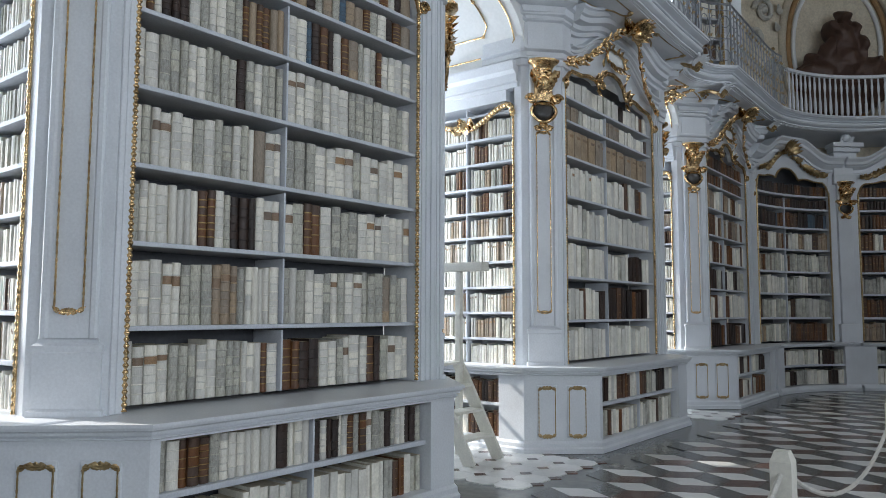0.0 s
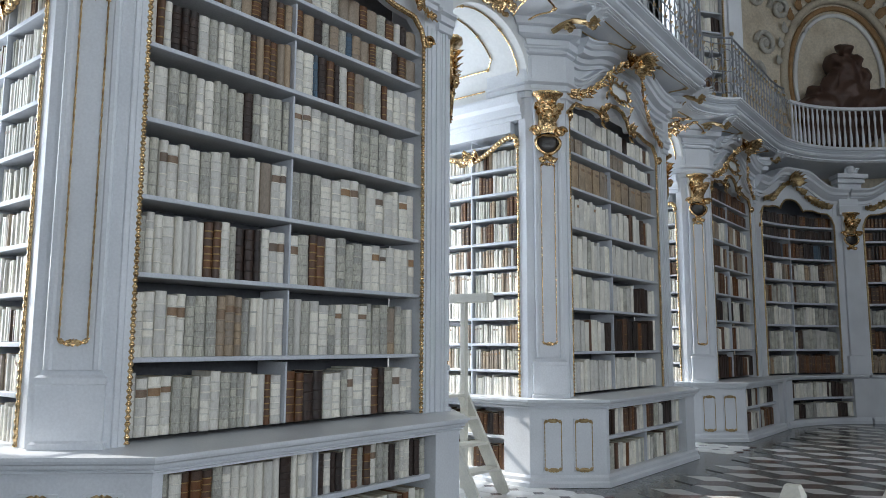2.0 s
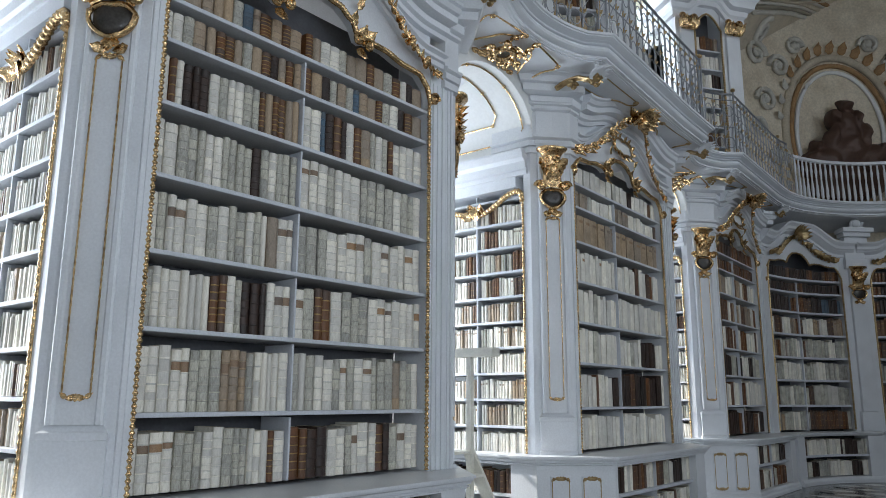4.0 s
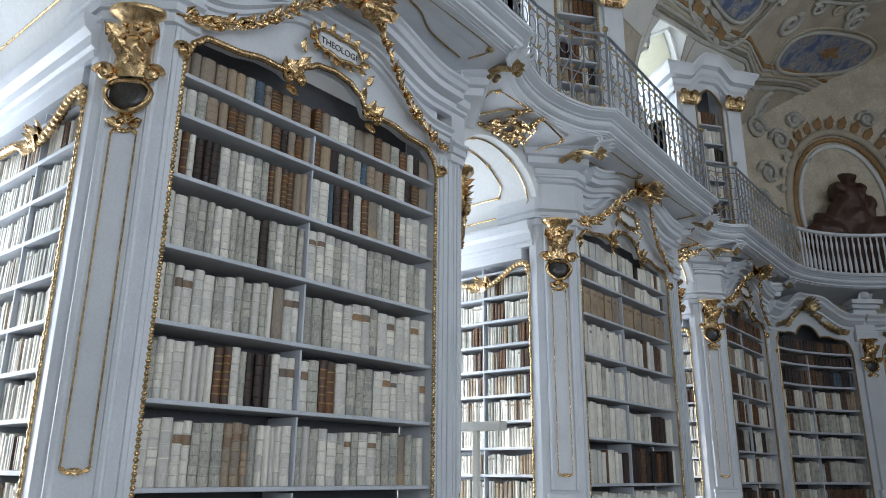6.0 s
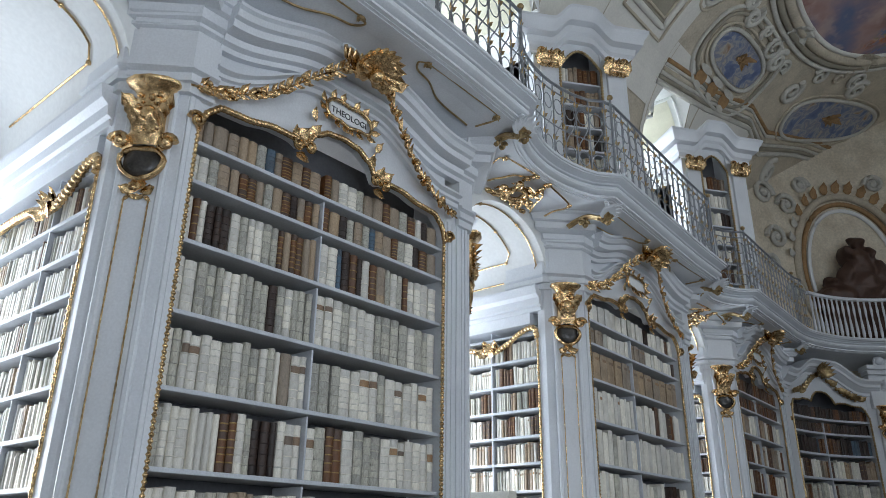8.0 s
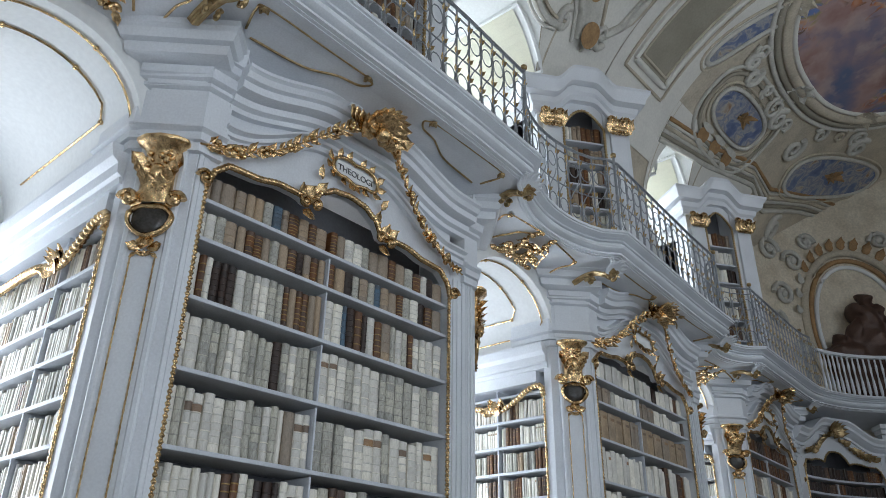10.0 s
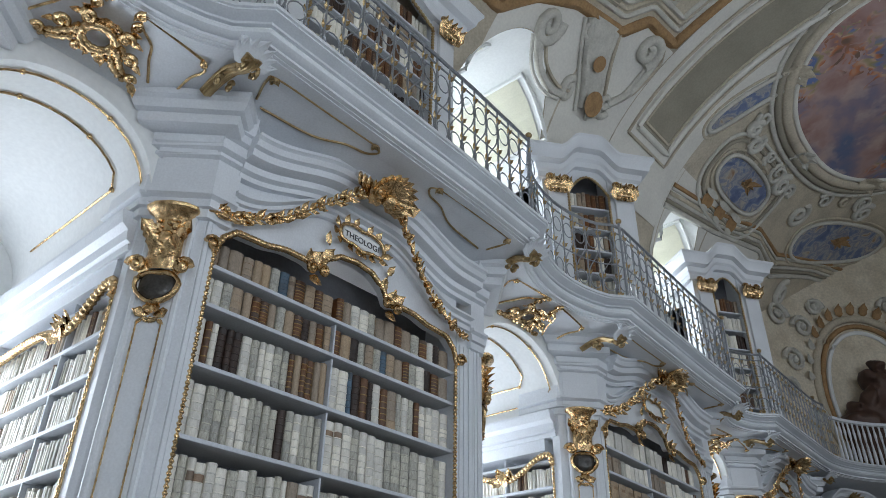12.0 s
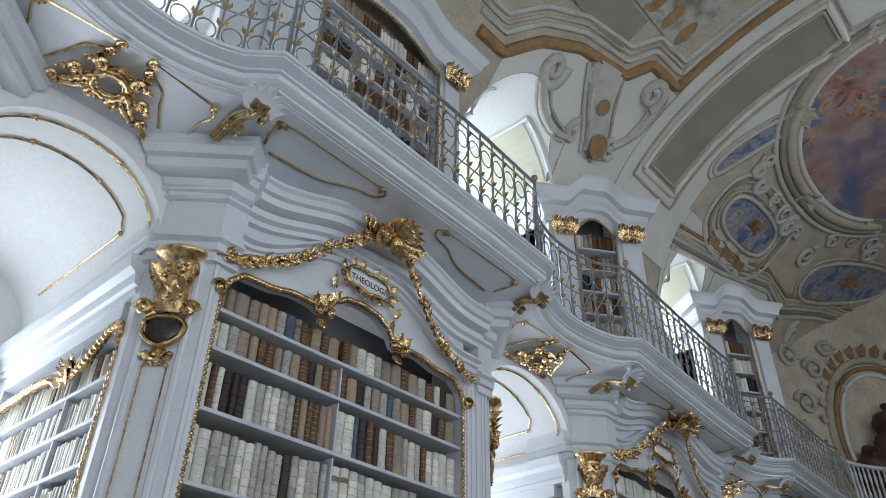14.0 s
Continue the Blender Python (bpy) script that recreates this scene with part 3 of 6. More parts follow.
def pier(yc, w):
    """A free-standing book pier: base, canted pilasters, bookcases, entablature."""
    p = thing("book_pier", "pale grey painted baroque book pier with gilded carving", "bookcase", "book piers")
    yl, yr = yc - w, yc + w
    # corners
    for y, s in ((yl, -1), (yr + JAMB, 1)):
        bm = bmesh.new()
        prism(bm, corner_poly(y, s), 0.96, 5.0)
        part("corner_post", bm, PAINT, p)
        az = -45 if s < 0 else 45
        cx, cy = cant(y, s)
        m = at(cx, cy, 0, az)
        # pilaster: plinth, base, shaft with raised margins
        bm = bmesh.new()
        sweep(bm, [(0.185, -0.05), (0.185, 0.02), (-0.185, 0.02), (-0.185, -0.05)], [(-0.1, 0.965), (0.03, 0.965), (0.03, 1.0), (0.012, 1.015), (0.012, 1.34), (0.022, 1.35), (0.022, 1.385), (0.0, 1.40), (-0.015, 1.43), (-0.1, 1.43)])
        bm.transform(m @ Matrix(((1, 0, 0, 0), (0, 0, 1, 0), (0, 1, 0, 0), (0, 0, 0, 1))))
        part("pilaster_plinth", bm, PAINT, p)
        bm = bmesh.new()
        prism(bm, [(-0.165, -0.05), (-0.165, 0.03), (-0.155, 0.04), (-0.13, 0.04), (-0.122, 0.03), (-0.115, 0.022), (0.115, 0.022), (0.122, 0.03), (0.13, 0.04), (0.155, 0.04), (0.165, 0.03), (0.165, -0.05)][::-1], 1.43, 4.62)
        bm.transform(m @ Matrix(((1, 0, 0, 0), (0, 0, 1, 0), (0, 1, 0, 0), (0, 0, 0, 1))))
        part("pilaster_shaft", bm, PAINT, p)
        bm = bmesh.new()
        frame_lines(bm, m @ Matrix.Translation((0, 1.60, 0.03)), 0.165, 2.17, 0.006)
        smooth(part("rod_frame", bm, GOLD, p, "thin gilded panel rods"), 60)
        capital(p, m @ Matrix.Translation((0, 4.22, 0.03)))
        # mouldings between pilaster and opening
        bm = bmesh.new()
        for k, (o, q) in enumerate(((0.035, 0.012), (0.075, 0.02))):
            box(bm, XF - 0.01, XF + q, y + s * (o - 0.018), y + s * (o + 0.018), 0.97, 4.62, 0.006)
        part("jamb_moulding", bm, PAINT, p)
        # entablature block over the pilaster
        path = [(XF - 0.9, y + s * 0.43), (XF - 0.35, y + s * 0.43), (XF + 0.0, y + s * 0.11), (XF, y - s * 0.08)]
        if s > 0:
            path = path[::-1]
        prof = [(-0.1, 4.62), (0.045, 4.62), (0.045, 4.70), (0.065, 4.705), (0.065, 4.78), (0.09, 4.80), (0.09, 4.825), (0.05, 4.84), (0.05, 5.16), (0.075, 5.18), (0.075, 5.22), (0.12, 5.24), (0.12, 5.34),
                (0.19, 5.36), (0.20, 5.44), (0.23, 5.45), (0.27, 5.55), (0.285, 5.60), (0.285, 5.655), (-0.1, 5.655)]
        bm = bmesh.new()
        sweep(bm, path, [(o if o < 0.1 else 0.06 + o * 0.4, z) for o, z in prof])
        part("entablature_run", bm, PAINT, p)
        bm = bmesh.new()
        sweep(bm, [(0.19, -0.15), (0.19, 0.05), (-0.19, 0.05), (-0.19, -0.15)], [(-0.1, 4.665), (0.0, 4.665), (0.0, 4.72), (0.02, 4.725), (0.02, 4.78), (0.05, 4.805), (0.05, 4.835), (0.0, 4.855), (0.0, 5.17), (0.03, 5.19), (0.03, 5.24), (0.07, 5.27), (0.085, 5.34), (0.19, 5.36), (0.20, 5.45), (0.23, 5.465), (0.26, 5.54), (0.275, 5.57), (0.275, 5.625), (-0.1, 5.625)])
        bm.transform(m @ Matrix(((1, 0, 0, 0), (0, 0, 1, 0), (0, 1, 0, 0), (0, 0, 0, 1))))
        part("entablature_block", bm, PAINT, p)
    bm = bmesh.new()
    box(bm, XF - 0.42, XF - 0.002, yr + 0.001, yr + JAMB - 0.001, 0.968, 5.0)
    part("jamb", bm, PAINT, p)
    for o, q in ((0.03, 0.016), (0.10, 0.010), (0.17, 0.014)):
        bm = bmesh.new()
        box(bm, XF - 0.001, XF + q, yr + o, yr + o + 0.03, 0.97, 4.62, 0.004)
        part("jamb_moulding", bm, PAINT, p)
    bookcase_front(p, yc, w)
    # two arched tiers between the blocks
    n = 48
    path = [(XF, yl + 0.06 + (2 * w + JAMB - 0.12) * i / n) for i in range(n + 1)]

    def ogee(t, a, b):
        f = max(0.0, min(1.0, (a - abs(t)) / (a - b)))
        return f * f * (3 - 2 * f)
    for name, amount, prof in (("lower_arched_moulding", 0.40, [(-0.03, 4.80), (0.035, 4.80), (0.035, 4.86), (0.05, 4.87), (0.055, 4.91), (0.085, 4.93), (0.085, 4.95), (-0.03, 4.97)]),
                               ("arched_cornice", 0.24, [(-0.03, 5.10), (0.05, 5.10), (0.06, 5.15), (0.09, 5.17), (0.10, 5.235), (0.19, 5.25), (0.20, 5.32), (0.225, 5.335), (0.25, 5.39), (0.265, 5.41), (0.265, 5.44), (-0.03, 5.44)])):
        bm = bmesh.new()
        sweep(bm, path, prof, lambda i: amount * ogee((path[i][1] - yc) / w, 0.93, 0.22))
        smooth(part(name, bm, PAINT, p), 30)
    for s in (-1, 1):
        bm = bmesh.new()
        volute(bm, at(XF + 0.24, yc + s * 0.22, 5.60), 0.075, 0.032, 1.4, s)
        smooth(part("cornice_scroll", bm, PAINT, p), 60)
    # gilt garlands under the cornice, title shield, crest
    rnd = random.Random(int(yc * 10))
    bm = bmesh.new()
    m = at(XF + 0.03, yc, 0)
    for s in (-1, 1):
        keys = [(s * w * 1.09, 4.68, 0.02), (s * w * 0.91, 4.73, 0.04), (s * w * 0.71, 4.85, 0.07), (s * w * 0.53, 5.03, 0.10), (s * w * 0.34, 5.26, 0.17), (s * w * 0.19, 5.40, 0.25), (s * w * 0.08, 5.46, 0.31)]
        garland(bm, spline(keys, 4), 0.085, rnd, m)
        volute(bm, m @ Matrix.Translation((s * 0.13, 5.46, 0.33)), 0.08, 0.022, 1.4, s)
        for k in range(6):
            leaf(bm, m @ Matrix.Translation((s * 0.05 * k, 5.40 + 0.02 * k, 0.30)) @ Matrix.Rotation(-s * (0.3 + k * 0.22), 4, "Z"), 0.16, 0.42, 0.35)
    bmesh.ops.create_icosphere(bm, subdivisions=2, radius=0.07, matrix=m @ Matrix.Translation((0, 5.42, 0.35)))
    for k in range(11):
        a = math.pi * (k / 10)
        leaf(bm, m @ Matrix.Translation((0, 5.46, 0.31)) @ Matrix.Rotation(0.75, 4, "X") @ Matrix.Rotation(a - math.pi / 2, 4, "Z"), 0.29, 0.34, 0.35)
    smooth(part("gilt_garland", bm, GOLD, p, "gilded leaf garland with central crest"), 60)
    bm = bmesh.new()
    for s in (-1, 1):
        pts = spline([(0, 5.23, 0.02), (s * 0.10, 5.24, 0.03), (s * 0.22, 5.21, 0.03), (s * 0.27, 5.13, 0.03), (s * 0.23, 5.05, 0.03), (s * 0.1, 5.04, 0.03), (0, 5.02, 0.02)], 5)
        tube(bm, [m @ v for v in pts], 0.018, 6, 0.2, 0.04)
        for k, (x, y, a) in enumerate(((0.27, 5.18, 0.9), (0.28, 5.11, 1.6), (0.24, 5.05, 2.3), (0.18, 5.23, 0.3), (0.08, 5.24, 0.1), (0.12, 5.03, 2.8), (0.04, 5.02, 3.3))):
            leaf(bm, m @ Matrix.Translation((s * x, y, 0.02)) @ Matrix.Rotation(-s * a, 4, "Z"), 0.09, 0.35, 0.4)
        leaf(bm, m @ Matrix.Translation((s * 0.36, 4.94, 0.02)) @ Matrix.Rotation(-s * 0.4, 4, "Z"), 0.11, 0.3, 0.3)
    shield = smooth(part("title_frame", bm, GOLD, p, "gilded frame round a white title field"), 60)
    bm = bmesh.new()
    box(bm, -0.22, 0.22, 5.06, 5.20, -0.02, 0.02, 0.01)
    bm.transform(m)
    part("title_field", bm, PLASTER, shield)
    # base
    A, B, C, D = (XF - 0.20, yl - 0.66), (XF + 0.45, yl - 0.07), (XF + 0.45, yr - 0.04), (XF - 0.20, yr + 0.55)
    o0, o1 = yl + 0.0, yr - 0.36
    bm = bmesh.new()
    prism(bm, [(XF - 0.2, yl - 0.5), (XF - 0.2, yl - 0.66), B, (XF + 0.45, o0 - 0.005), (XF - 0.05, o0 - 0.005)][::-1], 0.12, 0.90)
    part("base_corner", bm, PAINT, p)
    bm = bmesh.new()
    prism(bm, [(XF - 0.05, o1 + 0.005), (XF + 0.45, o1 + 0.005), C, D, (XF - 0.2, yr + 0.5)][::-1], 0.12, 0.90)
    part("base_corner", bm, PAINT, p)
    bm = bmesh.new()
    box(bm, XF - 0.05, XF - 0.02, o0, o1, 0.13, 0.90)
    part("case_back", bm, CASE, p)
    bm = bmesh.new()
    box(bm, XF - 0.02, XF + 0.40, o0, o1, 0.50, 0.54, 0.006)
    part("shelf", bm, SHELF, p)
    bm = bmesh.new()
    box(bm, XF - 0.02, XF + 0.385, (o0 + o1) / 2 - 0.008, (o0 + o1) / 2 + 0.008, 0.14, 0.90, 0.003)
    part("divider", bm, SHELF, p)
    path = [(XB, yl - 0.66), (XF - 0.24, yl - 0.66), A, B, (XF + 0.45, yl + 0.1), C, D, (XB, yr + 0.55)]
    bm = bmesh.new()
    sweep(bm, path, [(-0.6, 0.0), (0.05, 0.0), (0.05, 0.05), (0.03, 0.07), (0.03, 0.11), (0.0, 0.135), (-0.6, 0.135)])
    part("plinth", bm, PAINT, p)
    bm = bmesh.new()
    prism(bm, [(x, y) for x, y in offset_path(path, 0.085)], 0.945, 0.966)
    sweep(bm, path, [(-0.3, 0.855), (0.012, 0.855), (0.012, 0.868), (0.03, 0.875), (0.032, 0.895), (0.045, 0.90), (0.05, 0.918), (0.068, 0.93), (0.07, 0.944), (-0.3, 0.944)])
    part("counter", bm, PAINT, p, "pale grey counter ledge with moulded edge")
    # two panels on the canted base
    for s, (P, Q) in ((-1, (A, B)), (1, (C, D))):
        d = Vector((Q[0] - P[0], Q[1] - P[1]))
        az = math.degrees(math.atan2(-d.x, d.y))
        for f in (0.30, 0.70):
            m2 = at(P[0] + d.x * f, P[1] + d.y * f, 0, az)
            bm = bmesh.new()
            box(bm, -0.115, 0.115, 0.17, 0.76, -0.03, 0.012, 0.008)
            bm.transform(m2)
            part("base_panel", bm, PAINT, p)
            bm = bmesh.new()
            frame_lines(bm, m2 @ Matrix.Translation((0, 0.20, 0.012)), 0.19, 0.52, 0.0055)
            smooth(part("rod_frame", bm, OLDGOLD, p, "thin gilded panel rods"), 60)
    # flanks towards the window niches
    for s, y in ((-1, yl - 0.43), (1, yr + JAMB + 0.43)):
        bm = bmesh.new()
        box(bm, XB, XF - 0.58, y - s * 0.40, y - s * 0.36, 0.0, 5.6)
        box(bm, XB, XF - 0.58, y - s * 0.37, y, 4.22, 5.6)
        box(bm, XB, XB + 0.18, y - s * 0.37, y, 0.0, 4.23)
        part("flank", bm, PAINT, p)
        bm = bmesh.new()
        if s > 0:
            box(bm, XB, XF - 0.2, y - s * 0.36, y - s * 0.09, 0.13, 0.90)
        else:
            box(bm, XB, -5.95, y - s * 0.36, y + s * 0.228, 0.13, 0.90)
            box(bm, -4.95, XF - 0.2, y - s * 0.36, y + s * 0.228, 0.13, 0.90)
            box(bm, -5.952, -4.948, y - s * 0.36, y - s * 0.10, 0.13, 0.90)
            box(bm, -5.952, -4.948, y - s * 0.10, y + s * 0.20, 0.50, 0.53)
            for z, hh in ((0.137, 0.33), (0.532, 0.30)):
                verts, faces, mats = [], [], []
                row_mesh(verts, faces, mats, lambda u, d, zz: Vector((-4.96 - u, y + s * (0.15 - d), zz)), 0.97, z, hh, 0.2, random.Random(int(yc) + 3), "DLVBL", 0.07)
                book_stuff(verts, faces, mats, "dark and blue books on the low niche shelf")
        part("base_flank", bm, PAINT, p)
        for k in range(10):
            z = 0.965 + 0.315 * (k + 1)
            if z < 4.2:
                bm = bmesh.new()
                box(bm, XB + 0.18, XF - 0.462, y - s * 0.36, y - s * 0.03, z - 0.032, z, 0.005)
                part("shelf", bm, SHELF, p)
        bm = bmesh.new()
        box(bm, -5.62, -5.60, y - s * 0.36, y - s * 0.035, 0.966, 4.2, 0.003)
        part("divider", bm, SHELF, p)
        bm = bmesh.new()
        for k, q in ((-1, XF - 0.475),):
            tube(bm, resample([(q, y + s * 0.005, 0.97), (q, y + s * 0.005, 4.0)], 0.0125), 0.014, 6, 0.28, 0.05)
        head = spline([(XF - 0.475, y + s * 0.01, 4.02), (XF - 0.52, y + s * 0.01, 4.15), (XF - 0.70, y + s * 0.01, 4.13), (XF - 0.95, y + s * 0.01, 3.99), (XF - 1.2, y + s * 0.01, 3.93), (XF - 1.7, y + s * 0.01, 4.03), (XF - 2.6, y + s * 0.01, 4.0)], 8)
        tube(bm, resample(head, 0.0125), 0.036, 6, 0.15, 0.05)
        for k in range(7):
            leaf(bm, at(XF - 1.25 + 0.05 * (k % 3), y + s * 0.01, 3.93, -90 if s < 0 else 90) @ Matrix.Rotation(-1.5 + k * 0.5, 4, "Z"), 0.17, 0.35, 0.4)
        smooth(part("gilt_edge", bm, GOLD, p, "gilded carved edge moulding"), 60)
        bm = bmesh.new()
        pth = [(XB, y), (XF - 0.40, y)] if s < 0 else [(XF - 0.40, y), (XB, y)]
        sweep(bm, pth, [(-0.1, 4.36), (0.02, 4.36), (0.03, 4.42), (0.05, 4.44), (0.06, 4.52), (0.11, 4.56), (0.13, 4.64), (0.13, 4.67), (-0.1, 4.67)])
        part("impost_moulding", bm, PAINT, p)
    return p


PIER_OBS = [pier(yc, w) for yc, w in PIERS]

# ---- window niches between the piers ----
for k, (gy, gw) in enumerate(gaps()):
    y0, y1 = gy - gw, gy + gw
    # barrel vault of the niche, with the spandrel above it
    n = 20
    arcp = [(gy - gw * math.cos(math.pi * i / n), 4.66 + 0.78 * math.sin(math.pi * i / n) ** 0.8) for i in range(n + 1)]
    bm = bmesh.new()
    v = [[bm.verts.new((x, y, z)) for y, z in arcp] for x in (XB, XF - 0.30)]
    for i in range(n):
        bm.faces.new((v[0][i], v[0][i + 1], v[1][i + 1], v[1][i]))
    top = [bm.verts.new((XF - 0.30, y, 6.0)) for y, z in arcp]
    for i in range(n):
        bm.faces.new((v[1][i], v[1][i + 1], top[i + 1], top[i]))
    ob = smooth(part("niche_vault", bm, PLASTER, None), 50)
    tagged(ob, "white plastered niche vault with gilt line panels", "vault", kind="structure")
    bm = bmesh.new()
    for k0, xa, xb in ((1, XF - 0.42, XF - 2.65), (3, XF - 0.75, XF - 2.35)):
        loop = [(gy + (y - gy) * 0.985, z - 0.012) for y, z in arcp[k0:n + 1 - k0]]
        bend = [(xa - 0.10, *loop[0])] + [(xa, *q) for q in loop[1:-1]] + [(xa - 0.10, *loop[-1])]
        tube(bm, [(xb, *loop[0])] + bend + [(xb, *loop[-1])], 0.010, 5)
        for q in (loop[0], loop[-1], loop[len(loop) // 3], loop[-len(loop) // 3]):
            bmesh.ops.create_icosphere(bm, subdivisions=1, radius=0.026, matrix=Matrix.Translation((xa - (0.1 if q in (loop[0], loop[-1]) else 0), *q)))
    smooth(part("gilt_rods", bm, GOLD, ob), 60)
    # back wall with window
    bm = bmesh.new()
    wy0, wy1, wz0, wz1 = gy - 0.55, gy + 0.55, 1.3, 4.5
    for b in ((y0 - 0.4, wy0, 0, 9.4), (wy1, y1 + 0.4, 0, 9.4), (wy0, wy1, 0, wz0), (wy0, wy1, wz1, 6.7)):
        box(bm, XB - 0.4, XB, *b)
    ob = part("wall_west_%d" % (k + 1), bm, PLASTER, None)
    tagged(ob, "white plastered outer wall behind the niche", "wall", kind="structure")
    win = thing("window_%d" % (k + 1), "tall white wooden window with small panes", "window", kind="structure")
    bm = bmesh.new()
    for y in np.linspace(wy0 + 0.03, wy1 - 0.03, 4):
        box(bm, XB - 0.25, XB - 0.2, y - 0.025, y + 0.025, wz0, wz1)
    for z in np.linspace(wz0 + 0.03, wz1 - 0.03, 7):
        box(bm, XB - 0.245, XB - 0.205, wy0, wy1, z - 0.02, z + 0.02)
    part("window_frame", bm, PAINT, win)
    window_light("niche_window_light", Matrix.Translation((XB + 0.02, gy, 2.9)) @ Matrix.Rotation(radians(-90), 4, "Y"), 3.0, 1.05, (84, 108, 116)[k])


# ---- gallery ----
def edge_x(y):
    return XG - 0.024 * (y - 3.7)


def sag(y):
    return -0.045 * min(max(0.0, y - 4.5), 5.5)


def gallery_path():
    """Plan of the gallery's edge: straight over the piers, drawn back between them, round at the end."""
    pts = []
    for yc, w in PIERS:
        h = w + 0.36
        pts += [(edge_x(yc - h), yc - h), (edge_x(yc + h), yc + h)]
    out = []
    for i in range(0, len(pts), 2):
        a, b = pts[i], pts[i + 1]
        out += [(edge_x(y), y) for y in np.linspace(a[1], b[1], 9)]
        if i + 2 < len(pts):
            c = pts[i + 2]
            for k in range(1, 10):
                f = k / 10
                out.append((edge_x(b[1] + (c[1] - b[1]) * f) - 0.40 * math.sin(math.pi * f) ** 0.6, b[1] + (c[1] - b[1]) * f))
    return out


END_ARC = [(AX - 2.85 * math.cos(a), AY + 2.85 * math.sin(a)) for a in np.linspace(0.12, math.pi - 0.12, 30)]
GPATH = [p for p in gallery_path() if p[1] < 15.3] + END_ARC
gallery = thing("gallery", "pale grey painted gallery with moulded edge and gilt lines beneath", "gallery", kind="structure")
bm = bmesh.new()
sweep(bm, GPATH, [(-0.35, ZG0 - 0.02), (-0.07, ZG0 - 0.02), (-0.07, ZG0 - 0.002), (0.0, ZG0), (0.0, ZG0 + 0.024), (-0.025, ZG0 + 0.026), (-0.025, ZG0 + 0.036), (0.02, ZG0 + 0.045), (0.05, ZG0 + 0.066), (0.06, ZG0 + 0.090), (0.05, ZG0 + 0.114), (0.02, ZG0 + 0.129), (0.02, ZG0 + 0.141), (0.055, ZG0 + 0.144), (0.065, ZG0 + 0.168), (0.09, ZG0 + 0.192), (0.13, ZG0 + 0.210), (0.13, ZG0 + 0.225), (0.15, ZG0 + 0.228), (0.15, ZG1), (-0.35, ZG1)], lambda i: sag(GPATH[i][1]))
smooth(part("gallery_edge", bm, PAINT, gallery), 30)
bm = bmesh.new()
sweep(bm, GPATH, [(-0.04, ZG0 - 0.01), (-0.04, ZG1 - 0.03), (-1.3, ZG1 - 0.03), (-1.3, 5.50), (-0.90, 5.53), (-0.72, 5.60), (-0.5, 5.655), (-0.2, 5.69)], lambda i: sag(GPATH[i][1]))
smooth(part("gallery_cove", bm, PAINT, gallery), 30)
bm = bmesh.new()
box(bm, XB, XF - 0.4, -6, 18.5, ZG1 - 0.13, ZG1 - 0.005)
part("gallery_floor", bm, PAINT, gallery)

# gilt lines and brackets on the cove
def cove_z(x, y):
    """Height of the cove's underside."""
    edge = np.interp(y, [p[1] for p in GPATH if p[1] < 15.2], [p[0] for p in GPATH if p[1] < 15.2])
    return float(np.interp(x - edge, [-1.3, -0.9, -0.72, -0.5, -0.2, 0.0], [5.50, 5.53, 5.60, 5.655, 5.69, 5.70])) + sag(y)


def cove_line(bm, keys, r=0.011):
    """A gilt rod lying on the cove, through plan points."""
    tube(bm, [(p.x, p.y, cove_z(p.x, p.y) - 0.008) for p in spline([(x, y, 0) for x, y in keys], 5)], r, 5)


